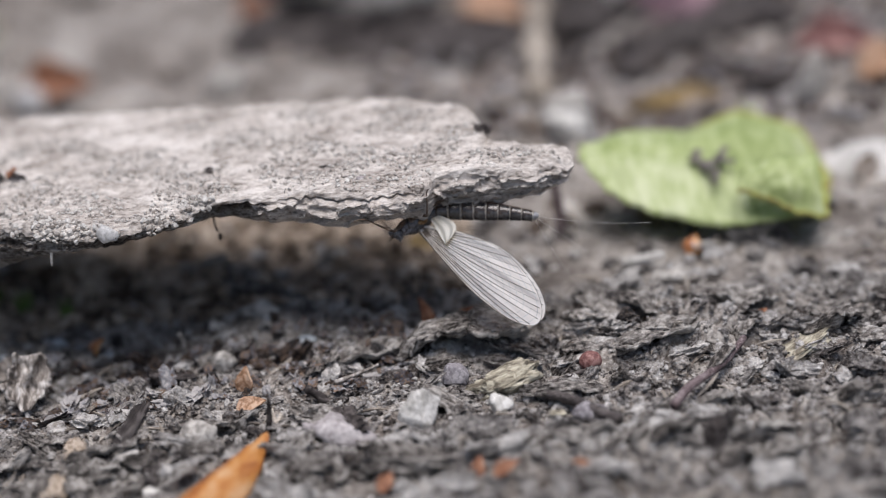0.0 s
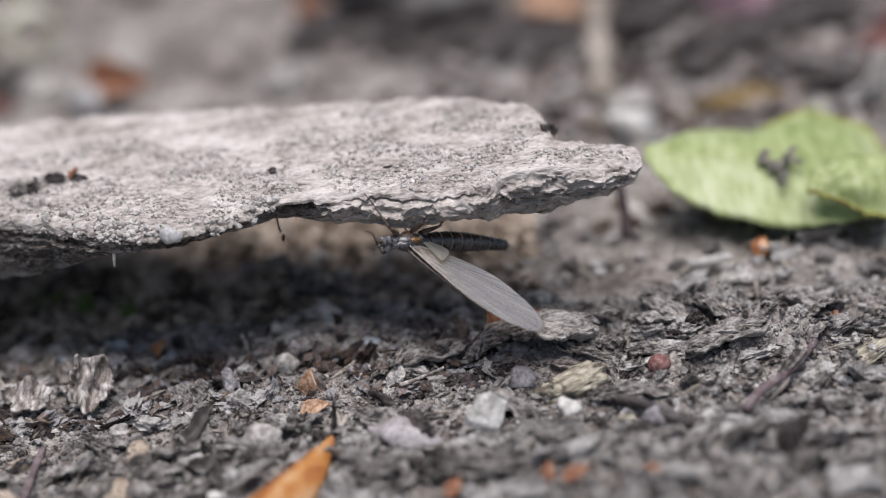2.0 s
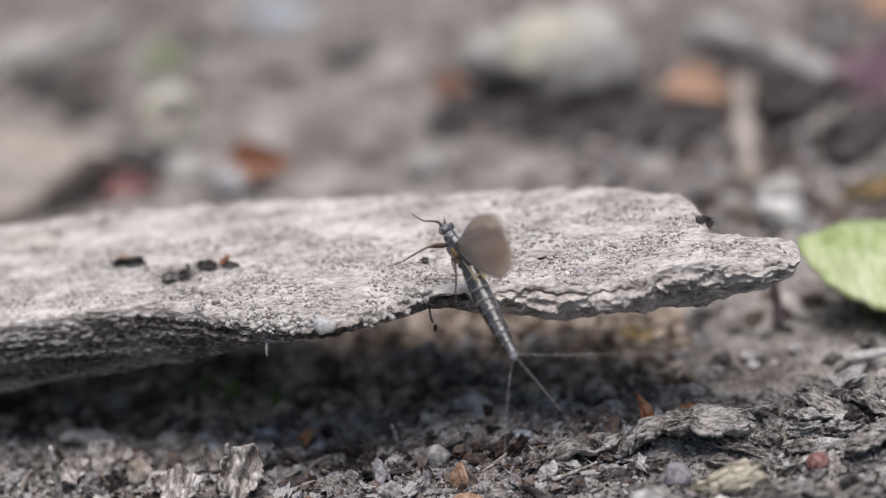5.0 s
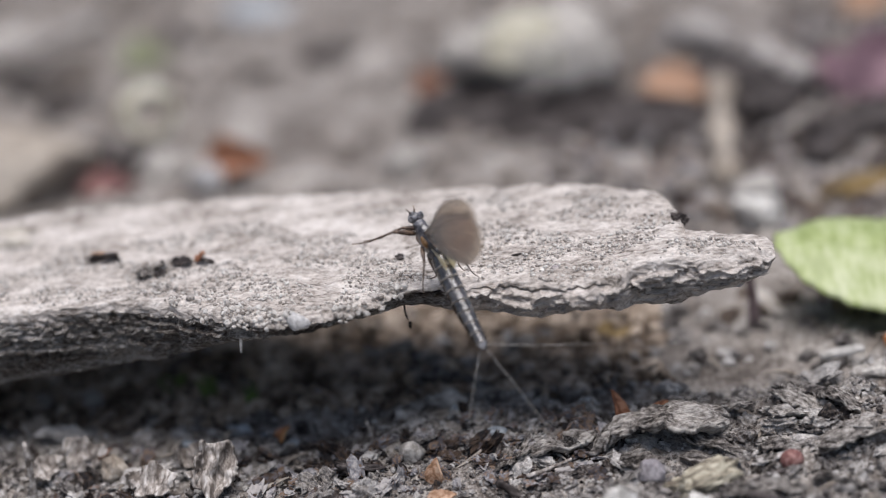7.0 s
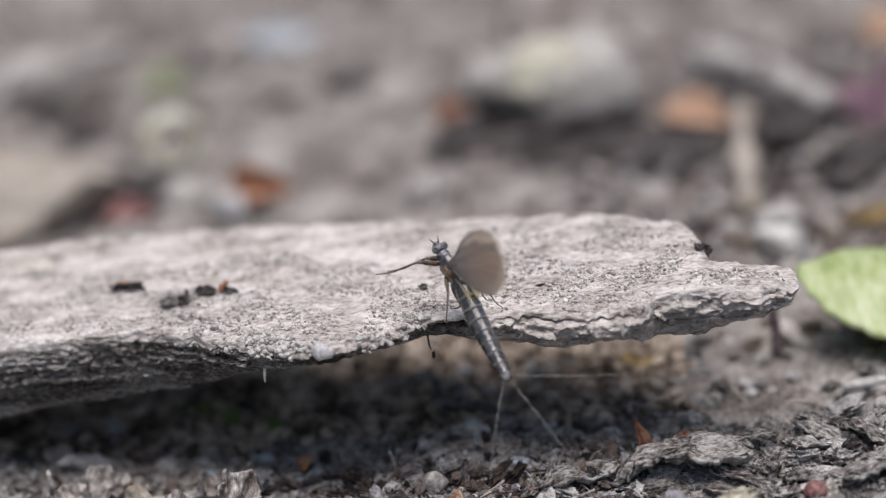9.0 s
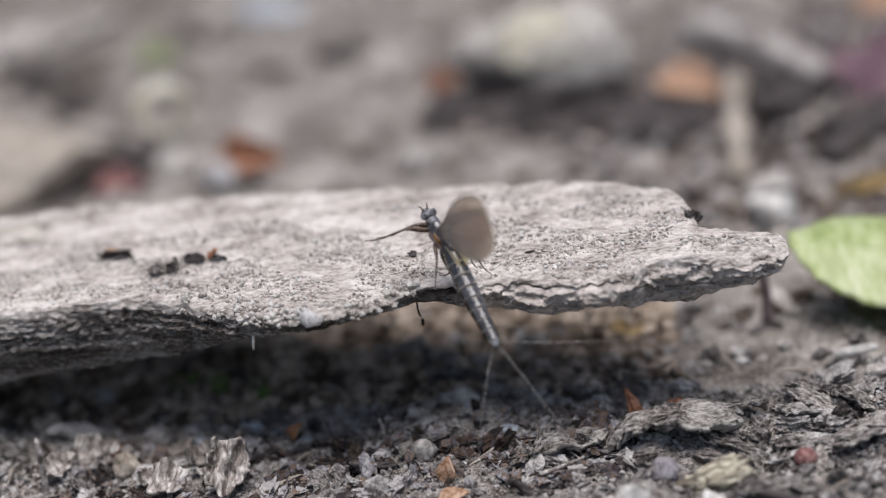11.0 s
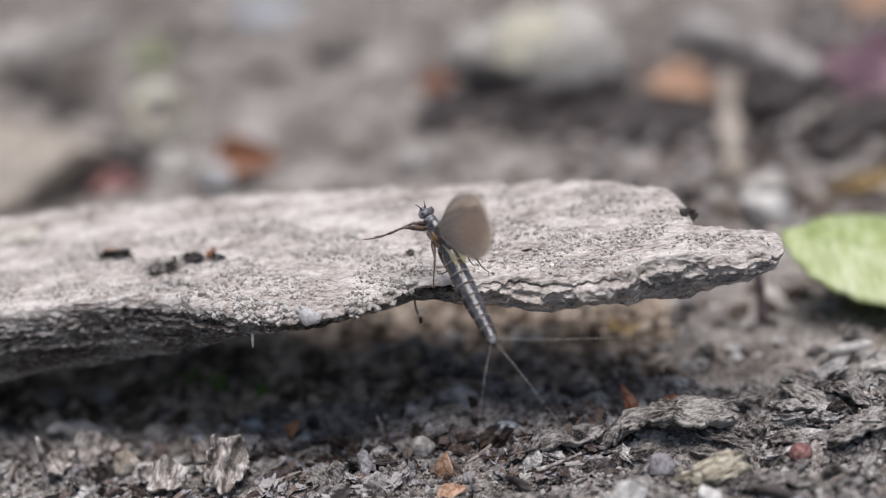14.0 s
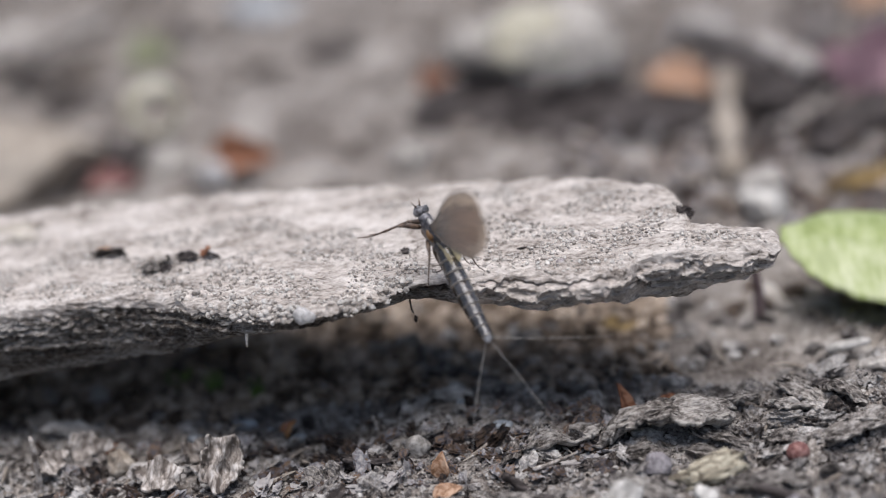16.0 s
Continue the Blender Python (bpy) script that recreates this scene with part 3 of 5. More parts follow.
LITTER_EACH = material("mixed_chip", [(0.15, (0.015, 0.013, 0.014)), (0.32, (0.07, 0.045, 0.03)), (0.45, (0.085, 0.085, 0.1)), (0.56, (0.2, 0.13, 0.08)), (0.68, (0.17, 0.17, 0.19)), (0.82, (0.38, 0.36, 0.35))], 0.3, 2.0, bump=0.8, depth=0.2, rough=0.8, each=0.85)
LOOSE = material("loose_flake", [(0.24, (0.0144, 0.0135, 0.0144)), (0.34, (0.081, 0.063, 0.0522)), (0.44, (0.171, 0.1638, 0.162)), (0.54, (0.306, 0.2745, 0.243)), (0.68, (0.396, 0.3825, 0.369)), (0.82, (0.612, 0.585, 0.558))], 0.9, 4.5, (0.8, 1, 1.3), bump=1.0, depth=0.3, rough=0.88, each=0.4)
SLABS = [slab(s * 1.7, 2.0, 0.9, 0.22, 0.12 * (s % 3), 18, 10) for s in range(9)]
pieces("bark_flake", SLABS, LOOSE, 190, (-48, 34, -22, 14), (0.5, 1.15), 71, "thin curled flake of grey bark on the soil", "bark flake", "loose bark flakes", 0.15, 0.3, lambda x, y: not clear_spot(x, y))
BIG_SLABS = [slab(40 + s * 1.3, 4.2, 1.9, 0.4, 0.07 * (s % 4), 34, 18) for s in range(8)]
pieces("bark_piece", BIG_SLABS, BARK, 85, (-9, 36, -22, 4), (0.5, 1.1), 74, "ridged torn slab of grey bark lying on the soil", "bark piece", "bark slabs", 0.4, 0.22, lambda x, y: not clear_spot(x, y) and (x > -1 or y < -12), swing=0.8)
pieces("bark_piece", BIG_SLABS, BARK, 46, (-38, -9, -22, -8.5), (0.4, 1.0), 76, "torn crusty slab of grey bark on the soil", "bark piece", "bark slabs", 0.45, 0.25, lambda x, y: not clear_spot(x, y), swing=0.8)
pieces("bark_chip", SLABS, LITTER_EACH, 170, (-46, -3, -6.5, 5), (0.4, 0.9), 75, "small dark bark chip on the soil by the wood", "bark chip", "bark chips by the wood", 0.25, 0.5, lambda x, y: not clear_spot(x, y))
pieces("pebble", CLOD, LOOSE, 90, (-48, 34, -22, 14), (0.8, 1.8), 72, "small rough grey pebble on the soil", "pebble", "small pebbles", 0.15, 0.4, lambda x, y: not clear_spot(x, y))


# ---- the weathered piece of wood ----
EDGE_FRONT = ((-90, 3.6), (-45.4, 3.5), (-41.4, 3.3), (-37.3, 3.5), (-32.9, 1.9), (-28.5, -1.0), (-26.4, -1.7), (-24.3, -2.3), (-20.4, -2.3), (-18.9, -1.8), (-16.6, 0.3), (-14.6, 0.4), (-13.3, 0.1), (-11.4, 0.2), (-9.1, 0.2), (-7.5, -0.4), (-4.8, -1.1), (-1.3, -1.3), (0.0, 0.4), (3.1, 0.5), (7.0, 0.9), (9.4, 2.0), (10.0, 2.5))
EDGE_BACK = ((-90, 19), (-49.3, 20.9), (-40.2, 20.9), (-30.9, 20.2), (-17.3, 17.6), (-8.6, 16.0), (-1.7, 14.4), (2.4, 11.8), (3.5, 8.8), (3.8, 6.8), (4.0, 4.9), (7.0, 4.4), (9.3, 3.9), (10.0, 2.9))
UNDERSIDE = ((-90, -1.5), (-75, -0.3), (-60, 3.6), (-45.8, 6.1), (-42.4, 6.4), (-38.2, 6.7), (-33.8, 7.6), (-31.3, 8.7), (-28.9, 9.9), (-24.7, 10.7), (-22.2, 10.9), (-19.1, 11.1), (-16.8, 10.8), (-14.8, 10.7), (-12.9, 10.4), (-10.9, 10.4), (-8.9, 10.1), (-6.6, 9.9), (-4.9, 10.4), (-2.6, 10.6), (-0.9, 10.0), (1.1, 9.7), (3.1, 9.6), (3.9, 9.9), (5.5, 10.2), (7.1, 10.3), (8.7, 10.5), (9.4, 10.9), (10.0, 11.7))


def along(table, x):
    return float(np.interp(x, [a for a, _ in table], [b for _, b in table]))


def wood_top(x, y):
    """The upper face of the wood."""
    z = 13.35 + 0.03 * x + 0.03 * y if x > -60 else 11.55 + 0.03 * y + 0.12 * (x + 60)
    p = Vector((x * 0.12, y * 0.5, 0))
    z += 0.32 * noise.fractal(p, 1, 2, 4) + 0.13 * noise.fractal(Vector((x * 0.9, y * 1.3, 2)), 1, 2, 4) + 0.1 * noise.fractal(Vector((x * 1.9, y * 2.2, 5)), 1, 2, 2)
    z -= 0.15 * max(0.0, x - 3.5)
    grit = noise.noise(Vector((x * 0.5, y * 2.6, 9)))
    z += 0.1 * (abs(grit) - 0.25) + 0.12 * noise.fractal(Vector((x * 0.16, y * 1.9, 14)), 1, 2, 3)
    if -34 < x < -14:
        c = 8.4 + 0.14 * (x + 24) + 0.4 * noise.noise(Vector((x * 0.5, 5, 0)))
        z -= 0.3 * math.exp(-((y - c) / 0.2) ** 2) * max(0, noise.noise(Vector((x * 0.25, 8, 0))) + 0.2)
    if -37.5 < x < -30:
        c = along(EDGE_FRONT, x) + 2.3 + 0.25 * noise.noise(Vector((x * 0.6, 6, 0)))
        z -= 1.0 * math.exp(-((y - c) / 0.2) ** 2) * min(1.0, (x + 37.5) * 0.6, (-30 - x) * 0.6)
    return z


def build_wood():
    xs = list(np.arange(-90, -50, 1.0)) + list(np.arange(-50, 10.01, 0.15))
    nt, nf, nb, nk = 120, 60, 16, 8
    rows = []
    for x in xs:
        jag = 0.28 * noise.fractal(Vector((x * 0.9, 3, 0)), 1, 2, 4)
        yf, yb = along(EDGE_FRONT, x) + jag, along(EDGE_BACK, x) + 0.35 + 0.4 * noise.fractal(Vector((x * 0.5, 7, 0)), 1, 2, 3)
        zb = along(UNDERSIDE, x) + 0.09 * noise.fractal(Vector((x * 0.9, 11, 0)), 1, 2, 4)
        ring = []
        span = yb - yf
        for k in range(nt):
            s = k / (nt - 1)
            y = yb - span * s ** 0.85
            near = min(1.0, (y - yf) / 0.9)
            back = min(1.0, (yb - y) / 1.2)
            ring.append((x, y, wood_top(x, y) - 0.4 * (1 - near) ** 2 - 0.1 * (1 - back) ** 2))
        z0 = ring[-1][2]
        for k in range(1, nf + 1):
            s = k / nf
            z = z0 + (zb - z0) * s
            fibrous = min(1.0, max(0.0, (-12.0 - x) / 4))
            strand = noise.fractal(Vector((x * 0.09, 1.0, z * 2.6)), 1, 2, 4) * 0.5 + 0.35 * (0.4 - abs(noise.noise(Vector((x * 0.07, 4.0, z * 1.9)))))
            bend = noise.noise(Vector((x * 0.5, 9.0, z * 0.6))) * 0.5
            gap, spots = noise.voronoi(Vector((x * 0.42, 0.0, (z + bend - 0.1 * x) * 1.05)))
            plate = 0.9 * noise.noise(Vector(spots[0]) * 5.3) - 0.5 * math.exp(-((gap[1] - gap[0]) / 0.07) ** 2)
            rugged = 0.85 * plate + 0.4 * noise.fractal(Vector((x * 0.8, 6.0, z * 1.5)), 1, 2, 5)
            gritty = noise.fractal(Vector((x * 2.4, 2.0, z * 3.0)), 1, 2, 4)
            split = 0.13 + 0.07 * noise.noise(Vector((x * 0.7, 0, 0))) + 0.03 * noise.noise(Vector((x * 2.2, 5, 0)))
            here = max(0.0, min(1.0, (x + 11.5) / 2, (-1.6 - x) / 0.8))
            groove = here * (1.0 * math.exp(-((s - split) / 0.022) ** 2) * (0.7 + 0.7 * noise.noise(Vector((x * 0.6, 8, 0)))) - 0.4 * min(1.0, max(0.0, (s - split - 0.05) * 12)) * (1 - s * 0.5))
            under = 0.75 * max(0.0, min(1.0, (x + 23) / 3, (-11.5 - x) / 2)) * min(1.0, max(0.0, s - 0.12) * 6)
            bulge = 0.9 * math.sin(math.pi * min(1, s * 0.9)) * 0.35
            relief = fibrous * (0.55 * strand + 0.3 * rugged + 0.4 * gritty) + (1 - fibrous) * (rugged + 0.2 * gritty)
            ring.append((x, yf - bulge + 0.6 * s * s + relief * min(1.0, 4 * s) * (1 - 0.75 * s ** 4) + 0.25 * s + under + groove, z))
        y1 = ring[-1][1]
        for k in range(1, nb + 1):
            s = k / nb
            y = y1 + (yb - y1) * s
            ring.append((x, y, zb + 0.5 * noise.fractal(Vector((x * 0.2, y * 0.6, 4)), 1, 2, 3) * math.sin(math.pi * s) + 0.6 * s))
        z1 = ring[-1][2]
        for k in range(1, nk):
            s = k / nk
            ring.append((x, yb + 0.4 * math.sin(math.pi * s), z1 + (ring[0][2] - z1) * s))
        rows.append(ring)
    n = len(rows[0])
    verts = [p for ring in rows for p in ring]
    faces = [[i * n + k, i * n + (k + 1) % n, (i + 1) * n + (k + 1) % n, (i + 1) * n + k] for i in range(len(rows) - 1) for k in range(n)]
    faces += [list(range(n)), [(len(rows) - 1) * n + k for k in range(n)][::-1]]
    base = holder("driftwood", Matrix(), "weathered grey flat piece of wood with a splintered end", "driftwood")
    # Lower front and underside faces get the darker colour that stands for shade.
    shade_slots = [1 if xs[i] < -12.5 + 3 * noise.noise(Vector((k * 0.35, 1, i * 0.1))) and nt + (4 if xs[i] > -19 else 10 if xs[i] > -29 else 6) + int(10 * noise.noise(Vector((i * 0.05, 2, 0)))) < k < nt + nf + nb + 2 else 0 for i in range(len(rows) - 1) for k in range(n)] + [0, 0]
    part("wood_body", (verts, faces), [WOOD, SHADED_WOOD], base, slots=shade_slots)
    return base


wood = build_wood()


# ---- on the wood ----
def on_wood(x, y, up=0.0, rx=0, ry=0, rz=0):
    return mpose(x, y, wood_top(x, y) + up, rx, ry, rz)


def edge_spot(x, back, down):
    """A place on the front edge of the wood."""
    y = along(EDGE_FRONT, x) + back
    return x, y, wood_top(x, y + 0.4) - down


def grain_height(x, y):
    y0 = along(EDGE_FRONT, x) + 0.2
    return wood_top(x, max(y, y0)) - 0.25 * min(0.9, max(0, 0.9 - (y - y0))) - 1.3 * max(0, y0 - y)


scatter("sand", 19000, (-50, 9, -2.2, 15), (0.1, 0.36), SAND, 21, "pale sand grains stuck to the weathered wood", GRAIN, (0.6, 1.0), 0.3, (0.9, 1.3), grain_height, wood,
        lambda x, y: along(EDGE_FRONT, x) + 0.35 < y < along(EDGE_BACK, x) - 0.6 and noise.noise(Vector((x * 0.25, y * 0.35, 2))) > -0.25 + 0.028 * y)
CRYSTAL = [rock(s + 90, 0.5, 0.45, 0.5, 2, 9, 0.1) for s in range(10)]
scatter("grit", 4200, (-33, -16.0, -3.2, 2.8), (0.13, 0.62), SAND, 22, "coarse pale grains clustered on the edge of the wood", CRYSTAL + GRAIN, (0.7, 1.0), 0.2, (0.9, 1.2), grain_height, wood,
        lambda x, y: -0.35 < y - along(EDGE_FRONT, x) < 1.3 and noise.noise(Vector((x * 0.8, y * 0.6, 6))) > -0.2 + 0.3 * max(0.0, y - along(EDGE_FRONT, x) - 0.3))
thing("quartz_grain", rock(31, 0.85, 0.6, 0.8, 3, 10), QUARTZ, mpose(-23.2, -2.3, 12.05, 0, 15, 0), "translucent whitish quartz grain clinging to the wood edge", "grain")
thing("pale_grain", rock(32, 0.3, 0.25, 0.22, 2), WHITE_STONE, on_wood(-6.3, 0.8, 0.12), "small white grain lying on the wood", "grain", "grains on the wood")
thing("pale_grain", rock(33, 0.42, 0.3, 0.24, 2), PINK_STONE, on_wood(-5.35, 0.8, 0.12), "small pinkish grain lying on the wood", "grain", "grains on the wood")
for k, (x, y, l, w, up, turn, mat, what) in enumerate(((-39.0, 10.0, 1.2, 0.5, 0.22, -6, DARK, "dark brown bark fragment"), (-39.2, 10.9, 0.9, 0.25, 0.35, -4, TAN, "thin reddish brown bark splinter"), (-35.4, 7.0, 0.6, 0.5, 0.2, 20, BARK, "dark crumbled bark fragment"), (-34.4, 7.6, 0.5, 0.45, 0.2, 70, BARK, "grey crumbled bark fragment"), (-34.2, 6.7, 0.4, 0.35, 0.15, 40, DARK, "small dark bark crumb"), (-32.8, 8.2, 0.75, 0.4, 0.3, 25, DARK, "dark jagged bark fragment"), (-31.5, 8.5, 0.45, 0.35, 0.35, 60, RUST, "reddish brown bark crumb"), (-30.9, 8.0, 0.55, 0.25, 0.2, -25, DARK, "dark pointed bark splinter"))):
    thing("bark_fragment", slab(34.4 + 1.7 * k, l * 1.9, w * 2.0, 0.22, 0.22, 24, 14), mat, on_wood(x, y, up * 0.7 + 0.1, 24 * (k % 3) - 12, 18 * (k % 2) - 6, turn), what + " lying on the wood", "bark fragment", "bark fragments on the wood")
thing("soil_crumb", rock(38, 0.32, 0.3, 0.25, 3, 3, 0.3), DARK, on_wood(-16.5, 5.2, 0.1), "dark soil crumb lying on the wood", "soil crumb")
thing("bark_splinter", tube(bent([(-0.6, 0.1, 0), (0, 0, 0.06), (0.55, 0.1, 0)], 8), [0.03, 0.06, 0.08, 0.09, 0.08, 0.07, 0.05, 0.02], 6), DARK, on_wood(-7.8, 3.8, 0.03), "thin dark splinter lying on the wood", "splinter")
part("torn_corner", chip(117, 0.22, 0.5, 0.26, 4, 0.5, 0.4), DARK, wood, "dark torn fibres at the broken corner", at=mpose(3.75, 6.9, wood_top(3.5, 6.9) - 0.1, 0, 20, 80))
part("lichen_patch", chip(39, 2.0, 1.6, 0.12), BEIGE, wood, "pale yellowish lichen patch", at=on_wood(-47.9, 17.6, 0.0))
part("hanging_fibre", tube(bent([(-27.6, -1.0, 10.9), (-27.68, -1.1, 10.2), (-27.75, -1.05, 9.5)], 8), np.linspace(0.15, 0.08, 8), 6), PALE_FIBRE, wood, "short pale fibre hanging from the edge")
part("hanging_crumb", merge([tube(bent([(-16.3, 3.0, 11.3), (-16.35, 3.0, 9.9), (-16.2, 3.0, 9.2)], 8), 0.07, 6), (rock(41, 0.17, 0.15, 0.36, 2)[0] + (-16.1, 3.0, 8.7), ICO[2][1])]), DARK, wood, "dark root hair with a crumb hanging below")
for k, (x, length, lean) in enumerate(((-21.6, 0.7, 0.1), (-18.5, 0.6, -0.15), (-10.8, 0.5, 0.2), (6.0, 0.7, 0.5))):
    ex, ey, ez = edge_spot(x, -0.2, 0.1)
    part("wood_hair", tube(bent([(ex, ey, ez), (ex + lean * 0.4, ey - 0.15, ez + length * 0.5), (ex + lean, ey - 0.2, ez + length)], 6), np.linspace(0.035, 0.015, 6), 4), HAIR, wood)


# ---- loose things on the soil ----
def rest(x, y, up=0.0, rx=0, ry=0, rz=0):
    return mpose(x, y, ground_z(x, y) + up, rx, ry, rz)


LOBE_TOP = ((23.8, 26.9, 29.9), (13.2, 13.6, 13.6), (5.9, 6.6, 6.1))
LOBE_LOW = ((23.2, 25.3, 27.6, 29.9), (11.4, 10.7, 10.3, 10.1), (4.8, 4.3, 3.1, 2.5))


def green_leaf():
    low = np.array([[11.4, 17, 6.5], [13.3, 14, 4.6], [16.4, 12.3, 3.2], [22, 11.2, 1.9], [25.9, 11, 2.2], [30, 12.0, 2.1]])
    high = np.array([[11.6, 18.5, 6.8], [15.5, 22, 6.3], [20.8, 23.3, 5.2], [25.2, 25, 5.9], [30.4, 24.6, 4.2], [32, 20, 1.6]])
    n, m = 60, 24
    g = np.zeros((n, m, 3))
    for i in range(n):
        u = i / (n - 1)
        a, b = [np.array([np.interp(u, np.linspace(0, 1, 6), e[:, k]) for k in range(3)]) for e in (low, high)]
        for j in range(m):
            s = j / (m - 1)
            p = a + (b - a) * s
            hump = math.sin(math.pi * s) * math.sin(math.pi * min(1, u * 1.1))
            p[2] += 1.5 * hump + 0.1 * math.sin(u * 42 - s * 7) * hump + 0.25 * noise.noise(Vector((u * 5, s * 4, 1))) + 0.5 * max(0.0, u - 0.55) * noise.fractal(Vector((u * 9, s * 6, 7)), 1, 2, 3)
            p[2] -= 0.5 * math.exp(-((s - 0.55) / 0.06) ** 2) * hump
            p[1] -= 0.7 * hump
            p += np.array([0.25 * noise.noise(Vector((u * 16, s, 3))), 0.3 * noise.noise(Vector((u * 18, s, 6))) * (abs(s - 0.5) * 2) ** 4, 0])
            g[i, j] = p
    leaf = holder("green_leaf", Matrix(), "fresh yellow-green leaf piece with browned torn edge, lying on the soil", "leaf")
    part("blade", shell(g, 0.22), GREEN, leaf)
    rib = [g[i, 13] + (0, -0.05, 0.02) for i in range(2, n - 3)]
    part("midrib", tube(rib, np.linspace(0.1, 0.22, len(rib)), 6), GREEN, leaf)
    part("browned_edge", tube([g[i, m - 1] for i in range(26, n)] + [g[n - 1, j] for j in range(m - 2, 3, -1)], [0.28 + 0.16 * noise.noise(Vector((i * 0.6, 1, 1))) for i in range(n - 26 + m - 5)], 6), GREEN_EDGE, leaf, "brownish dried torn edge")
    f = np.zeros((22, 12, 3))
    for i in range(22):
        u = i / 21
        for j in range(12):
            s = j / 11
            top = np.array([np.interp(u, (0, 0.5, 1), a) for a in (LOBE_TOP[0], LOBE_TOP[1], LOBE_TOP[2])])
            low_rim = np.array([np.interp(u, (0, 0.33, 0.67, 1), a) for a in (LOBE_LOW[0], LOBE_LOW[1], LOBE_LOW[2])])
            f[i, j] = top + (low_rim - top) * s + np.array([0, -0.7, 0.5]) * math.sin(math.pi * s) * (0.4 + 0.6 * math.sin(math.pi * u)) + np.array([0.25, -0.2, 0.45]) * noise.fractal(Vector((u * 5, s * 4, 4)), 1, 2, 3)
    part("folded_lobe", shell(f, 0.2), GREEN, leaf, "pale lobe folded over towards the front")
    part("torn_rim", tube([f[i, 11] for i in range(22)] + [f[21, j] for j in range(10, 0, -1)], [0.2 + 0.12 * noise.noise(Vector((i * 0.7, 3, 1))) for i in range(32)], 6), GREEN_EDGE, leaf, "brownish torn rim of the folded lobe")
    for k in range(7):
        i = 8 + 7 * k
        part("side_vein", tube([g[i + int(s * 0.35), s] + (0, -0.04, 0.02) for s in range(3, 22, 2)], 0.06, 5), GREEN, leaf)


green_leaf()
rng = random.Random(77)
for k in range(7):
    i, j = rng.uniform(0, 1), rng.uniform(0, 1)
    thing("soil_crumb", rock(300 + k, rng.uniform(0.3, 0.6), 0.4, 0.3, 3, 3, 0.25), GREEN_EDGE, mpose(27.8 + 2.6 * i, 11.2 + 0.4 * j, 4.6 - 1.6 * i + 0.5 * j), "small brown crumb stuck to the torn leaf", "soil crumb", "crumbs on the leaf")
tagged(thing("moss_tuft", merge([tube(bent([(rng.uniform(-0.6, 0.6), rng.uniform(-0.5, 0.5), -0.3), (rng.uniform(-0.8, 0.8), 0, 1.6), (rng.uniform(-1.2, 1.2), rng.uniform(-0.5, 0.5), rng.uniform(2.2, 3.6))], 7), np.linspace(0.28, 0.08, 7), 5) for _ in range(8)]), GREEN, rest(27.2, 28.0, 1.4), "bright green moss sprig behind the leaf", "moss", "moss tufts"), kind="stuff")
clump = holder("soil_clump", mpose(21.5, 15.2, 5.75, 25, 0, 0), "dark grey crumbly soil clump lying on the green leaf", "soil clump")
for k, (x, y, s) in enumerate(((0, 0, 0.8), (0.9, 0.5, 0.6), (-0.8, 0.6, 0.5), (0.3, -0.9, 0.55), (1.5, 0.1, 0.4), (-0.5, 1.3, 0.4), (1.2, 1.3, 0.35), (0.2, -1.7, 0.35))):
    part("crumb", rock(51 + k, s * 0.9, s * 0.8, s * 0.5, 3, 3, 0.3), SOIL, clump, at=mpose(x * 1.25, y * 1.1, -0.15))
thing("stone", rock(11, 1.8, 1.5, 1.8, 4, 12, 0.05), PALE_STONE, rest(-2.7, -11.4, 1.0, 0, 24, 25), "angular pale grey stone on the soil", "stone", "stones")
thing("stone", rock(12, 1.0, 0.8, 1.0, 3, 9, 0.1), WHITE_STONE, rest(2.9, -11.0, 0.55, 0, -10, 40), "small ragged white stone chip on the soil", "stone", "stones")
thing("stone", rock(13, 1.15, 1.0, 1.0, 4, 4, 0.05), PURPLE_STONE, rest(-0.1, -6.8, 0.75), "rounded purple-grey pebble beside a bark piece", "stone", "stones")
thing("stone", rock(14, 2.7, 1.7, 1.25, 4, 7, 0.05), PINK_STONE, rest(-8.1, -12.0, 0.25, -12, 14, -8), "flat pinkish-grey stone half sunk in soil", "stone", "stones")
thing("stone", rock(15, 1.2, 0.9, 1.15, 3, 9, 0.08), GREY_STONE, rest(-16.5, -0.8, 0.6, 0, 0, 30), "grey angular stone in the shade of the wood", "stone", "stones")
thing("stone", rock(17, 1.5, 1.2, 1.2, 4, 9, 0.07), GREY_STONE, rest(-17.8, -11.4, 0.6, 0, 10, 10), "grey broken stone with flat faces on the soil", "stone", "stones")
thing("stone", rock(18, 0.8, 0.6, 0.4, 3), WHITE_STONE, rest(-20.6, -17.2, 0.2), "small white pebble on the soil", "stone", "stones")
thing("stone", rock(19, 0.6, 0.5, 0.3, 3), PALE_BARK, rest(6.8, -12.5, 0.25), "tiny pale yellow flat pebble on the soil", "stone", "stones")
thing("stone", rock(20, 1.2, 0.9, 0.9, 4, 6, 0.06), PURPLE_STONE, rest(9.0, -13.0, 0.4), "dark bluish pebble half sunk in the soil", "stone", "stones")
thing("stone", rock(21, 1.5, 1.0, 0.9, 4, 8, 0.08), GREY_STONE, rest(17.0, 5.8, 0.4), "pale grey stone lying beside bark flakes", "stone", "stones")
thing("stone", rock(22, 0.8, 0.6, 0.6, 3), BLUISH, rest(-10.6, 1.2, 0.3), "small bluish-white pebble on shaded soil", "stone", "stones")
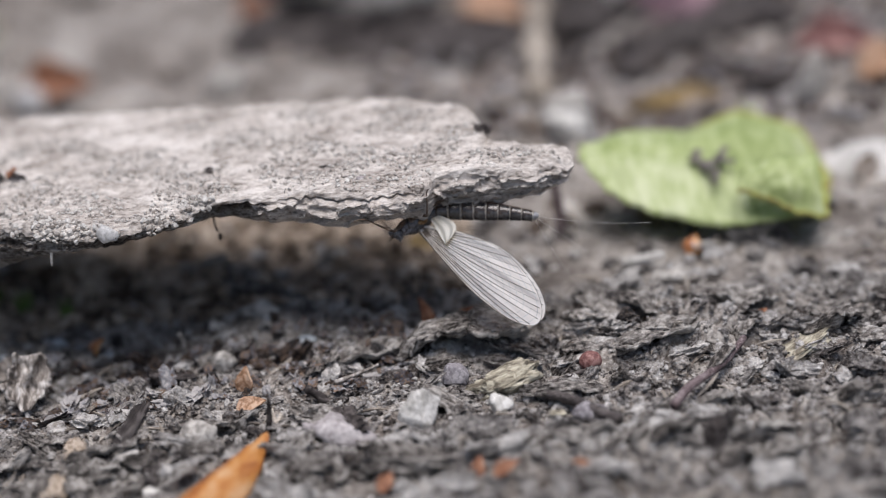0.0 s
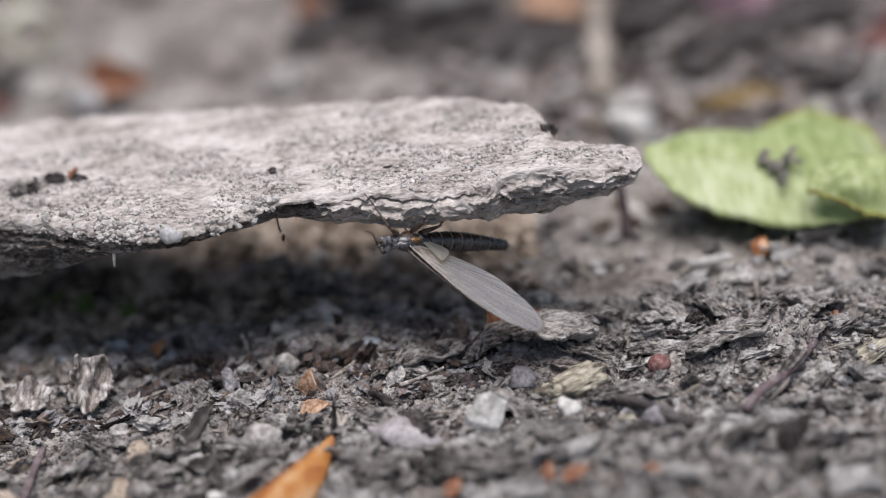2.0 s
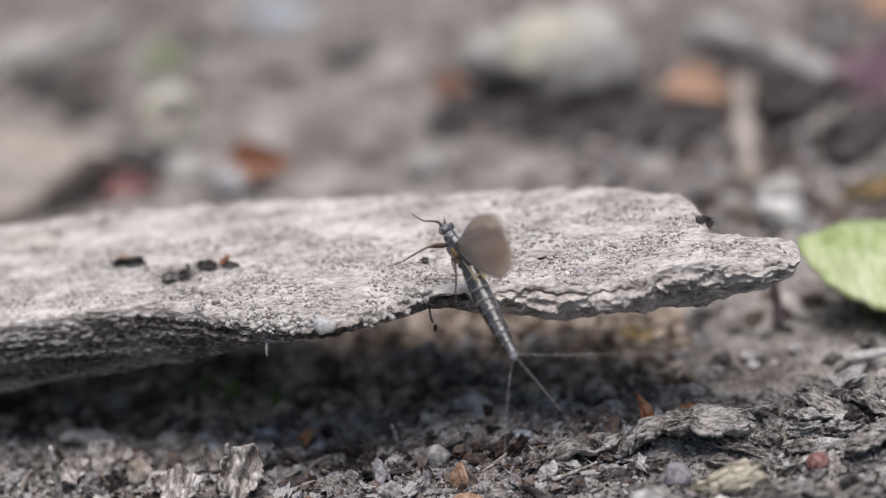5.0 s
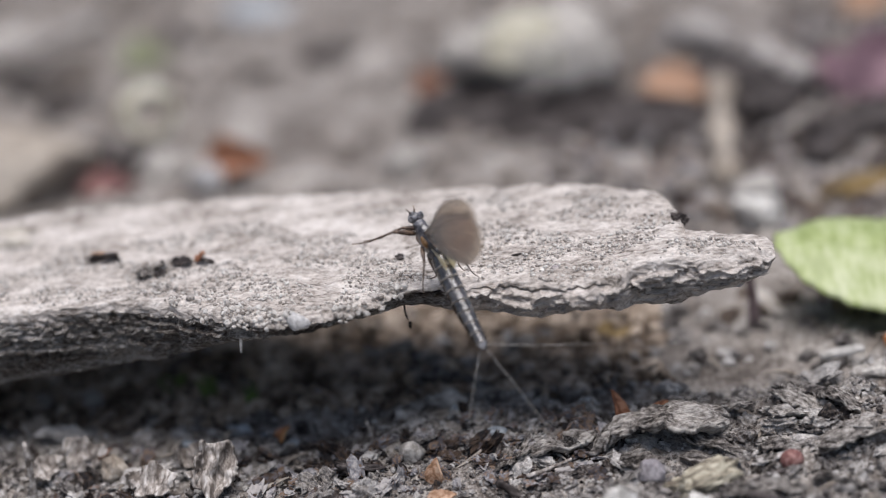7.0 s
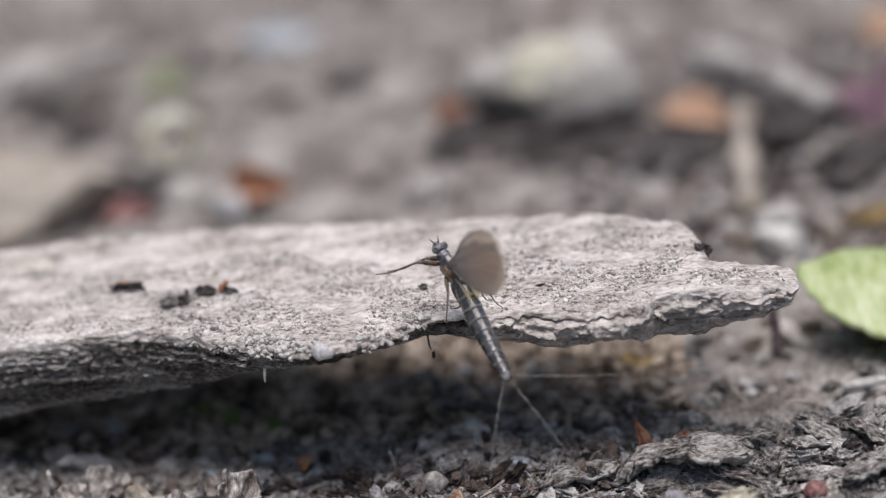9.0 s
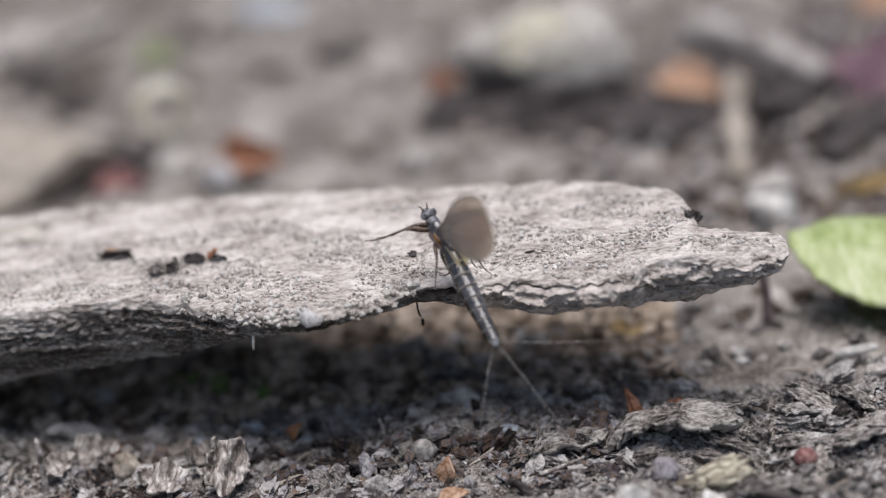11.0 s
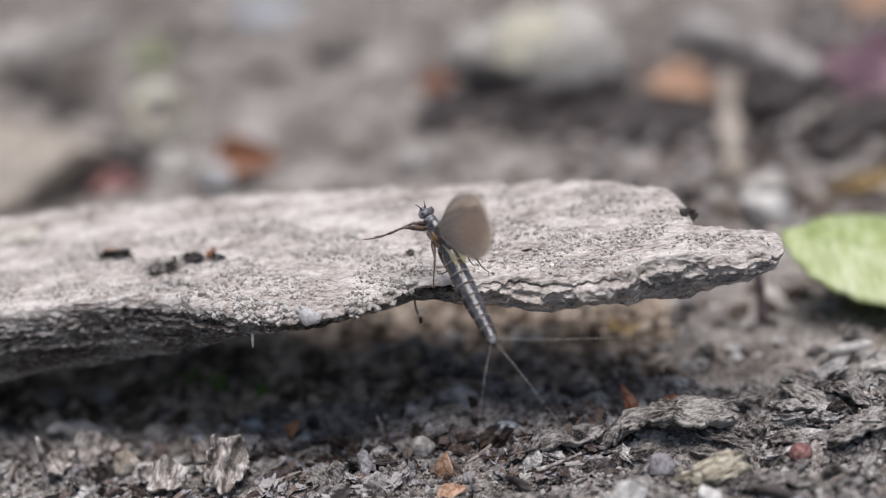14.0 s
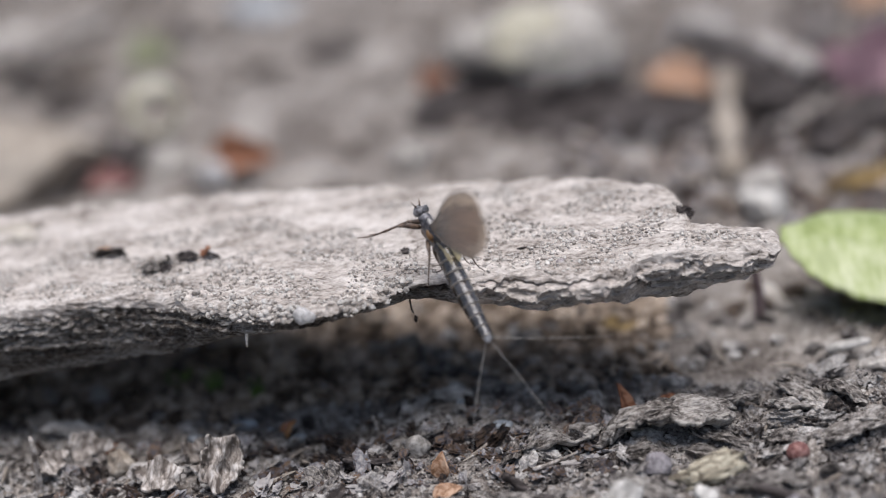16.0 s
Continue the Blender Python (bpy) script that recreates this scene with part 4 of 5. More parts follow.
for k, (x, y, s) in enumerate(((-30.2, 6.6, 0.8), (-26.0, 4.0, 0.6), (-22.1, 1.0, 0.55), (-28.0, 5.0, 0.45), (-33.5, 4.5, 0.7), (-13.5, 5.0, 0.5))):
    thing("stone", rock(80 + k, s * 1.3, s * 0.8, s * 0.7, 3), BLUISH, rest(x, y, s * 0.3, 0, 0, 40 * k), "small bluish-grey pebble on shaded soil", "stone", "stones")
hero = holder("bark_piece", rest(1.4, -2.4, -0.45), "ragged crusty piece of grey bark arched over the soil", "bark piece", "bark pieces")
part("bark_body", slab(61.5, 8.8, 3.6, 0.7, 0.42, 70, 34), BARK, hero, at=mpose(-0.4, 0.2, 0.95, -3, -6, 4))
for k, (x, y, z, l, w, rx, ry, turn) in enumerate(((3.4, -0.5, 0.75, 4.2, 1.5, 16, 14, -14), (-3.4, -0.9, 0.35, 3.4, 1.5, 14, -16, 14), (2.2, -1.6, 0.3, 2.8, 0.9, 10, 8, -8), (-1.6, -1.7, 0.2, 2.4, 1.0, 20, -6, 20), (5.2, 0.6, 0.5, 3.2, 1.2, 20, -14, 26))):
    part("bark_strip", slab(161 + k, l, w, 0.35, 0.1, 34, 16), BARK, hero, at=mpose(x, y - 0.2, z, rx, ry, turn))
thing("bark_piece", chip(62, 1.8, 0.9, 0.5, 4, 0.4, 0.25), PALE_BARK, rest(3.6, -8.0, 0.5, 15, -14, 10), "pale yellowish layered bark chip on the soil", "bark piece", "bark pieces")
thing("bark_piece", slab(63, 5.4, 2.6, 0.4, 0.05, 50, 28), BARK, rest(-6.3, -1.6, 0.7, 8, -6, 12), "flat grey-brown slab of bark and soil", "bark piece", "bark pieces")
thing("bark_piece", slab(64, 6.4, 2.2, 0.5, 0.1, 54, 26), BARK, rest(14.6, -4.2, 0.5, 12, -5, 16), "long ridged flake of grey bark on the soil", "bark piece", "bark pieces")
thing("bark_piece", slab(65, 5.0, 2.4, 0.5, 0.14, 46, 26), BARK, rest(20.5, 1.5, 0.6, 10, 8, -18), "curled flake of pale grey bark on the soil", "bark piece", "bark pieces")
thing("bark_piece", slab(66, 4.6, 2.0, 0.5, 0.1, 46, 26), BARK, rest(11.5, 1.5, 0.7, 20, 12, -30), "tilted flake of grey bark on the soil", "bark piece", "bark pieces")
rng = random.Random(23)
for k in range(12):
    x, y, s = rng.uniform(-36, -7), rng.uniform(-17, -1), rng.uniform(0.7, 1.4)
    thing("bark_piece", chip(200 + k, s * 1.4, s * 0.7, s * 0.35, 4, 0.45, 0.4), (BARK, DARK, BROWN_BITS)[k % 3], rest(x, y, s * 0.3, rng.uniform(-20, 20), rng.uniform(-20, 20), rng.uniform(0, 180)), ("ragged chip of grey bark on the soil", "blackish chip of rotten bark on the soil", "dark brown chip of bark on the soil")[k % 3], "bark piece", "bark pieces")
thing("bark_piece", chip(67, 2.1, 0.5, 0.35), DARK, rest(-22.6, -11.6, 0.9, 0, -32, 50), "dark thin bark flake standing tilted in the soil", "bark piece", "bark pieces")
thing("bark_piece", chip(68, 2.0, 0.8, 0.4), PALE_BARK, rest(24.5, -6.0, 0.4, 5, -16, 28), "pale sliver of bark lying on the soil", "bark piece", "bark pieces")
thing("bark_piece", chip(69, 0.6, 0.6, 1.3), DARK, rest(16.5, -19.0, 1.0, 0, 8, 0), "dark upright bark stump standing in the soil", "bark piece", "bark pieces")
thing("bark_piece", chip(70, 2.2, 1.0, 0.49, 5, 0.4, 0.28), BARK, rest(-3.5, -17.5, 0.4, 0, 5, -10), "grey-brown bark flake lying on the soil", "bark piece", "bark pieces")
thing("bark_piece", chip(71, 2.6, 1.0, 0.56, 5, 0.4, 0.28), BARK, rest(26.0, -13.5, 0.5, 0, -8, 16), "ridged grey bark flake half buried in soil", "bark piece", "bark pieces")
thing("bud_scale", scale_leaf(12.5, 5.0, -0.95, 3, 0.25, 40, 19, 1.0, 0.12, 0.0), ORANGE, rest(-16.3, -18.2, 1.3, -12, 2, 58), "glossy orange-brown pointed bud scale lying on soil", "bud scale")
thing("seed_scale", scale_leaf(2.0, 1.5, 0.4, 5, 0.12), TAN, rest(-14.9, -4.6, 0.95, 0, -75, 70), "small tan seed scale standing on its edge", "seed scale", "seed scales")
thing("seed_scale", scale_leaf(2.2, 1.5, 0.3, 6, 0.12), TAN, rest(-14.4, -7.5, 0.55, 25, -12, 10), "small orange-tan seed scale lying on the soil", "seed scale", "seed scales")
thing("seed_scale", scale_leaf(3.2, 1.7, 0.4, 7, 0.12), RUST, rest(-1.65, 2.0, 1.3, 30, -60, 110), "rust-red bud scale stuck upright in the soil", "seed scale", "seed scales")
thing("seed_scale", scale_leaf(1.6, 0.9, 0.4, 8, 0.12), RUST, rest(1.3, 2.6, 0.9, 20, -30, 20), "dark red bud scale lying by the bark", "seed scale", "seed scales")
thing("seed_scale", scale_leaf(1.6, 1.2, 0.4, 9, 0.12), ORANGE, rest(-26.6, 4.2, 0.9, 20, -50, 20), "small ochre seed scale on shaded soil", "seed scale", "seed scales")
thing("seed_scale", scale_leaf(1.7, 1.5, 0.4, 10, 0.12), ORANGE, rest(19.4, 10.2, 0.9, 20, -40, 60), "small bright orange seed scale on the soil", "seed scale", "seed scales")
thing("seed_scale", scale_leaf(3.2, 2.0, 0.3, 12, 0.12), YELLOW, rest(-1.2, 16.8, 0.6, 30, 0, 10), "yellow leaf scrap lying on soil under the wood", "seed scale", "seed scales")
thing("seed_scale", scale_leaf(1.8, 1.0, 0.4, 13, 0.12), RUST, rest(1.0, -20.0, 0.8, 20, -40, 70), "rusty bud scale on the soil", "seed scale", "seed scales")
thing("seed_scale", scale_leaf(1.3, 0.8, 0.4, 14, 0.12), RUST, rest(22.6, -1.8, 0.6, 20, -40, 30), "tiny reddish bud scale among bark flakes", "seed scale", "seed scales")
thing("seed_scale", scale_leaf(1.2, 0.8, 0.4, 15, 0.12), RUST, rest(-40.0, 3.8, 0.5, 20, -20, 30), "rusty bud scale between dead leaves", "seed scale", "seed scales")


def berry():
    b = holder("berry", rest(9.7, -6.3, 0.75), "small brick-red berry on a dark stalk", "berry")
    part("fruit", rock(91, 0.8, 0.75, 0.75, 3, 3, 0.05), RED, b)
    part("stalk", tube(bent([(0.3, -0.5, -0.4), (-1.6, -1.0, -0.45), (-4.0, -2.2, -0.6)], 12), np.linspace(0.22, 0.1, 12), 7), DARK, b, "dark thin stalk")


berry()
thing("twig", tube(bent([(-2.2, 2.1, 0.1), (-0.5, 0.6, 0.25), (2.2, -2.1, 0.0)], 16), [0.4 + 0.12 * noise.noise(Vector((i * 0.9, 5, 2))) for i in range(16)], 9), DARK, rest(8.6, -12.8, 0.7), "blackish rotten twig lying on the soil", "twig", "twigs")
thing("twig", tube(bent([(0.2, 3.7, 0.5), (0.1, 0, 0.7), (-0.2, -3.7, 0.3)], 14), [0.26 + 0.05 * noise.noise(Vector((i * 0.9, 7, 2))) for i in range(14)], 8), TWIG, rest(-33.5, -12.6, 0.3), "thin reddish brown stem lying on the soil", "twig", "twigs")
for x, y, l, turn in ((2.8, -21.2, 2.0, 20), (7.5, -21.3, 1.6, -30), (-5.0, -20.4, 1.8, 60)):
    thing("seed_scale", scale_leaf(l, l * 0.6, 0.4, 17, 0.12), RUST, rest(x, y, 0.7, 20, -20, turn), "rusty orange bud scale lying on the soil", "seed scale", "seed scales")
tw = holder("twig", rest(17.6, -10.2, 0.95), "thin purplish-brown twig lying on the soil", "twig", "twigs")
part("stem", tube(bent([(-3.1, -3.9, 0.0), (-1.2, -1.4, 0.3), (0.6, 0.6, 0.2), (3.0, 4.0, 0.5)], 18), [0.34 + 0.08 * noise.noise(Vector((i * 0.7, 2, 2))) - 0.006 * i for i in range(18)], 9), TWIG, tw)
part("bark_tear", chip(92, 1.3, 0.35, 0.25), BARK, tw, "grey torn bark", at=mpose(0.9, 1.3, 0.5, 0, -8, 50))
thing("twig", tube(bent([(-0.7, 0, 1.1), (0.1, 0, 0.4), (1.0, -0.3, -0.2)], 10), [0.3, 0.36, 0.3, 0.28, 0.3, 0.34, 0.34, 0.3, 0.25, 0.2], 8), DARK, rest(-9.8, -6.2, 0.6), "short black broken stem sticking out of the soil", "twig", "twigs")
thing("twig", tube(bent([(0, 0, -0.4), (0.12, 0, 2.0), (0.0, 0, 4.4)], 12), [0.3, 0.28, 0.25, 0.26, 0.22, 0.24, 0.22, 0.24, 0.26, 0.24, 0.2, 0.1], 8), DEAD, rest(-44.3, -1.4, 0.2, 0, 1, 0), "pale dry stick standing upright in the soil", "twig", "twigs")
thing("twig", tube(bent([(-1.6, -0.3, 0), (0, 0, 0.15), (1.7, 0.4, 0.1)], 10), [0.3, 0.4, 0.42, 0.4, 0.38, 0.4, 0.4, 0.38, 0.36, 0.25], 8), PALE_STONE, rest(15.3, 8.9, 0.95), "short pale dry stick lying on the soil", "twig", "twigs")
thing("twig", tube(bent([(0, 0, -0.5), (0.2, 0.3, 2.5), (-0.6, 0.8, 6.3)], 12), np.linspace(0.5, 0.36, 12), 8), TWIG, rest(9.4, 16.5, 0.1), "dark upright stem standing behind the wood", "twig", "twigs")
thing("twig", tube(bent([(0, 0, -0.4), (-0.1, 0, 0.8), (-0.35, 0, 1.9)], 8), np.linspace(0.16, 0.09, 8), 6), DEAD, rest(-19.7, 2.4, 0.1), "thin pale straw standing in the soil", "twig", "twigs")
thing("twig", tube(bent([(-1.5, -0.2, 0), (0, 0.1, 0.3), (1.7, 0.6, 0.7)], 10), np.linspace(0.2, 0.1, 10), 6), DEAD, rest(-7.0, -5.0, 0.5), "thin pale dry stem lying on the soil", "twig", "twigs")
thing("twig", tube(bent([(0, 0, -0.4), (0.15, 0, 1.2), (0.05, 0, 3.0)], 10), np.linspace(0.3, 0.14, 10), 6), DARK, rest(-13.2, -11.2, 0.1, 0, 8, 0), "dark thin stem standing behind the bud scale", "twig", "twigs")
for k, (x, y, l, w, up, rx, ry, turn, fold, what) in enumerate(((-30.7, -2.6, 3.4, 3.6, 1.5, 52, 8, 12, 0.8, "pale crumpled dead leaf standing on the soil"), (-35.2, -2.4, 4.0, 2.6, 0.9, 48, -6, -10, 0.6, "pale crumpled dead leaf on the soil"), (-33.4, 1.6, 2.6, 1.8, 0.7, 50, 10, 60, 0.5, "grey-brown curled dead leaf scrap on the soil"), (24.8, 12.6, 3.2, 2.0, 0.6, 20, 0, 10, 0.5, "grey curled leaf scrap beside a green leaf"), (-43.8, 0.2, 2.6, 1.8, 0.7, 40, 0, 40, 0.5, "grey dead leaf scrap on the soil"), (-41.3, 2.3, 3.2, 2.8, 1.2, 58, 22, 8, 0.35, "pale folded dead leaf on the soil"))):
    thing("dead_leaf", crumpled(20.3 + k, l, w, 0.2, 44, 36, fold), DEAD, rest(x, y, up, rx, ry, turn), what, "dead leaf", "dead leaves")
thing("stone", rock(29, 1.0, 0.9, 1.1, 4, 4, 0.1), TAWNY, rest(-38.5, 0.3, 0.8, 0, 0, 40), "brownish rounded pebble between the dead leaves", "stone", "stones")
for k, (x, y) in enumerate(((-29.5, 9.5), (-33.0, 12.0), (-36.0, 13.0))):
    rng = random.Random(k)
    blades = [tube(bent([(rng.uniform(-0.5, 0.5), rng.uniform(-0.4, 0.4), -0.3), (rng.uniform(-0.8, 0.8), 0, 0.8), (rng.uniform(-1.2, 1.2), rng.uniform(-0.5, 0.5), rng.uniform(1.2, 2.0))], 7), np.linspace(0.16, 0.05, 7), 5) for _ in range(9)]
    tagged(thing("moss_tuft", merge(blades), MOSS, rest(x, y), "small dark green moss tuft on shaded soil", "moss", "moss tufts"), kind="stuff")

# ---- further off ----
thing("far_stone", rock(101, 10.5, 6.5, 7.0, 4, 4, 0.04), GREY_STONE, rest(-6.4, 78, 4.2, 0, 4, 5), "large rounded grey stone with pale lichen on top", "stone", "stones further off")
thing("lichen", chip(102, 3.6, 2.6, 0.8), CREAM, mpose(-7.6, 73.4, 6.8, 58, 0, 0), "pale yellowish lichen patch on the stone", "lichen")
thing("far_stone", rock(103, 15, 9, 7.0, 4, 6, 0.06), TAWNY, rest(-62.5, 62, 2.6, 0, 8, -25), "large pale beige stone lying on the soil", "stone", "stones further off")
thing("far_stone", rock(104, 2.2, 1.8, 1.8, 3), QUARTZ, rest(-38.8, 56.9, 1.2), "white pebble beside an orange leaf", "stone", "stones further off")
thing("far_stone", rock(106, 5.0, 3.5, 1.8, 4), BLUISH, rest(-41.5, 117, 1.0), "pale bluish-white stone on the soil", "stone", "stones further off")
thing("far_stone", rock(107, 7.0, 5.0, 1.2, 4), PALE_STONE, rest(37, 25.0, 0.4), "flat whitish grey stone beside the green leaf", "stone", "stones further off")
thing("far_stone", rock(108, 1.5, 1.4, 3.2, 3), GREY_STONE, rest(34.2, 39, 2.4, 0, 10, 0), "upright pale grey stone splinter", "stone", "stones further off")
thing("far_stone", rock(119, 2.8, 2.0, 1.9, 3), WHITE_STONE, rest(12.0, 36.0, 1.2), "whitish pebble lying behind the wood", "stone", "stones further off")
thing("far_stone", rock(109, 2.6, 2.0, 1.5, 3), GREY_STONE, rest(12.4, 40.5, 1.0), "pale whitish pebble on the soil", "stone", "stones further off")
thing("far_stone", rock(110, 2.4, 2.0, 2.2, 3), GREY_STONE, rest(-20.0, 58, 1.2), "pale grey pebble on the soil", "stone", "stones further off")
thing("far_stone", rock(111, 2.6, 2.0, 2.0, 3), GREY_STONE, rest(-44.5, 61, 1.2), "grey pebble on the soil", "stone", "stones further off")
thing("far_stone", rock(112, 6.0, 4.0, 2.6, 4), GREY_STONE, rest(-72, 108, 1.2, 0, 0, 30), "pale grey stone on the soil", "stone", "stones further off")
thing("far_leaf", scale_leaf(7.5, 4.6, 0.6, 41, 0.25, 26, 13, 0.4, 0.8), RUST, rest(-36.8, 59.0, 1.9, 40, -10, -12), "orange-brown curled leaf on the soil", "leaf", "leaves further off")
thing("far_leaf", scale_leaf(5.6, 3.0, 0.6, 42, 0.25, 26, 13, 0.4, 0.6), RED, rest(-48.8, 56.5, 1.0, 20, 0, 12), "reddish leaf scrap on the soil", "leaf", "leaves further off")
thing("far_leaf", scale_leaf(12, 6.5, 0.5, 43, 0.3, 26, 13, 0.4, 0.8), PURPLE, rest(28.3, 69.5, 3.0, 45, -30, 30), "purple-red leaf leaning on the soil", "leaf", "leaves further off")
thing("far_leaf", scale_leaf(8.0, 4.4, 0.5, 44, 0.3, 26, 13, 0.4, 0.6), PEACH, rest(8.0, 70.5, 1.9, 30, 10, -20), "orange leaf beside a grey stone", "leaf", "leaves further off")
thing("far_leaf", scale_leaf(6.0, 4.2, 0.6, 45, 0.3, 26, 13, 0.4, 0.6), OLIVE, rest(-51.5, 97, 1.8, 40, 0, 0), "dull green leaf scrap on the soil", "leaf", "leaves further off")
thing("far_leaf", scale_leaf(7.5, 1.6, 0.5, 46, 0.3, 26, 13, 0.4, 0.5), YELLOW, rest(23.5, 42, 0.9, 15, 0, 20), "narrow brownish dry leaf on the soil", "leaf", "leaves further off")
thing("far_leaf", scale_leaf(8.0, 4.5, 0.6, 47, 0.3, 26, 13, 0.4, 0.8), RED, rest(39.5, 52, 2.0, 35, 0, -20), "dark red leaf on the soil", "leaf", "leaves further off")
thing("far_leaf", scale_leaf(6.5, 4.0, 0.6, 48, 0.3, 26, 13, 0.4, 0.8), TAN, rest(42.5, 44, 1.8, 35, 0, 30), "orange-tan dry leaf on the soil", "leaf", "leaves further off")
thing("far_leaf", scale_leaf(7.0, 4.0, 0.5, 49, 0.3, 26, 13, 0.4, 0.6), PURPLE, rest(24.4, 71, 1.4, 25, 0, 0), "pinkish purple leaf on the soil", "leaf", "leaves further off")
thing("far_leaf", scale_leaf(7.0, 5.0, 0.5, 50, 0.3, 26, 13, 0.4, 0.6), TAN, rest(31.5, 96, 1.6, 30, 0, 30), "pale peach-coloured leaf on the soil", "leaf", "leaves further off")
thing("far_leaf", scale_leaf(5.0, 2.6, 0.6, 51, 0.3, 26, 13, 0.4, 0.6), RUST, rest(-18.0, 84, 1.2, 30, 0, 50), "rusty leaf scrap beside the stone", "leaf", "leaves further off")
ring = holder("curled_leaf", rest(-46.6, 71.5, 3.0, 70, 0, 10), "pale leaf curled into a ring on the soil", "leaf")
part("curl", tube([(2.5 * math.cos(a), 2.3 * math.sin(a), 0.4 * a) for a in np.linspace(0.4, 6.4, 30)], [0.8 + 0.35 * math.sin(i * 0.2) for i in range(30)], 10), CREAM, ring)
thing("far_twig", tube(bent([(0, 0, 0), (6, -10, 1.0), (12, -22, 0.6)], 14), [1.6 + 0.2 * math.sin(i) for i in range(14)], 10), DEAD, rest(8.8, 91, 1.9), "thick grey stick lying on the soil", "stick", "sticks further off")
thing("far_twig", tube(bent([(0, 0, 0), (0.4, 10, 0.8), (1.6, 25, 0.6)], 14), [1.15 + 0.5 * math.sin(i * 1.1) for i in range(14)], 10), TAWNY, rest(10.4, 44, 0.9), "pale straw-coloured stalk lying on the soil", "stick", "sticks further off")
thing("far_twig", tube(bent([(0, 0, 0), (4, 1.5, 0.8), (8, 2.4, 0.3)], 12), [0.5] * 12, 8), YELLOW, rest(18.4, 42, 0.7), "thin yellowish straw lying behind the leaf", "stick", "sticks further off")
thing("far_twig", tube(bent([(0, 0, 0), (9, 10, 1), (18, 24, 0.6)], 14), [1.3 + 0.2 * math.sin(i) for i in range(14)], 10), DEAD, rest(-78, 92, 1.3), "grey stick lying on the soil", "stick", "sticks further off")
# Dark litter bits; those at the stones are added to stand for their shadow.
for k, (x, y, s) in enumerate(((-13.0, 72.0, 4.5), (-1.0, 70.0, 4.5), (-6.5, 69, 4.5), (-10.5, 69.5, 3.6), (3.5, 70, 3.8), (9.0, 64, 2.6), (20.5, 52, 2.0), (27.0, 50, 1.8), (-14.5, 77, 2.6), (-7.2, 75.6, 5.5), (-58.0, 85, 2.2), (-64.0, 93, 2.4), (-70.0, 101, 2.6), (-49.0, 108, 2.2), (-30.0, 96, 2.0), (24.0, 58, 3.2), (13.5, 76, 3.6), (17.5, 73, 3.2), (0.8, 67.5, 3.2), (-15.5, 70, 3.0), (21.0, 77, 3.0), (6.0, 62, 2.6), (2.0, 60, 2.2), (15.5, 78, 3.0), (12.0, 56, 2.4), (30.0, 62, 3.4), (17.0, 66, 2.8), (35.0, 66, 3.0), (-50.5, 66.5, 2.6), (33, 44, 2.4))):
    thing("far_bark", chip(130 + k, s * 1.3, s * 0.8, s * 0.4), DARK, rest(x, y, s * 0.2, 0, 0, 37 * k), "dark litter fragment, some set as shadow by the stones", "bark piece", "bark fragments further off")


# ---- mayfly ----
BUG = [
    (0.0, -1.51, 0.55, 9.74, -129.7, 17.7, -164.6),
    (0.5, -3.04, -0.05, 9.14, -134.1, 13.9, -164.9),
    (1.0, -3.55, -0.45, 9.18, -137.2, 10.7, -164.2),
    (1.5, -5.67, -0.80, 8.71, -134.8, 0.4, -160.9),
    (2.0, -6.90, -0.80, 9.28, -107.7, -15.6, -156.3),
    (2.5, -9.91, -1.40, 9.84, -115.7, -31.6, -155.7),
    (3.0, -12.00, -2.00, 12.09, -109.4, -52.9, -152.7),
    (3.5, -12.85, -2.00, 13.35, -76.6, -70.1, -179.1),
    (3.7, -12.52, -1.20, 14.82, -30.1, -61.7, 130.9),
    (4.0, -13.49, -0.30, 15.04, -27.8, -41.8, 128.8),
    (4.2, -13.48, 0.00, 15.16, -21.1, -44.7, 130.4),
    (6.5, -13.90, 0.20, 16.31, -17.1, -44.6, 130.2),
    (16.0, -13.90, 0.20, 16.31, -17.1, -44.6, 130.2),
]
WING = [(0.0, 15), (0.5, 18), (1.0, 20), (1.5, 36), (2.0, 29), (2.5, 28), (3.0, 24), (3.5, 34), (3.7, 45), (4.0, 37), (4.2, 17), (6.5, 12), (16.0, 12)]
ABDOMEN = [(0.0, 26, 5), (0.5, 29, 3), (1.0, 31, 0), (1.5, 4, 24), (2.0, -12, 8), (2.5, -29, 5), (3.0, -36, -1), (3.5, -39, -30), (3.7, -20, -15), (4.0, 13, -4), (4.2, 3, 6), (6.5, -1, 7), (16.0, -1, 7)]
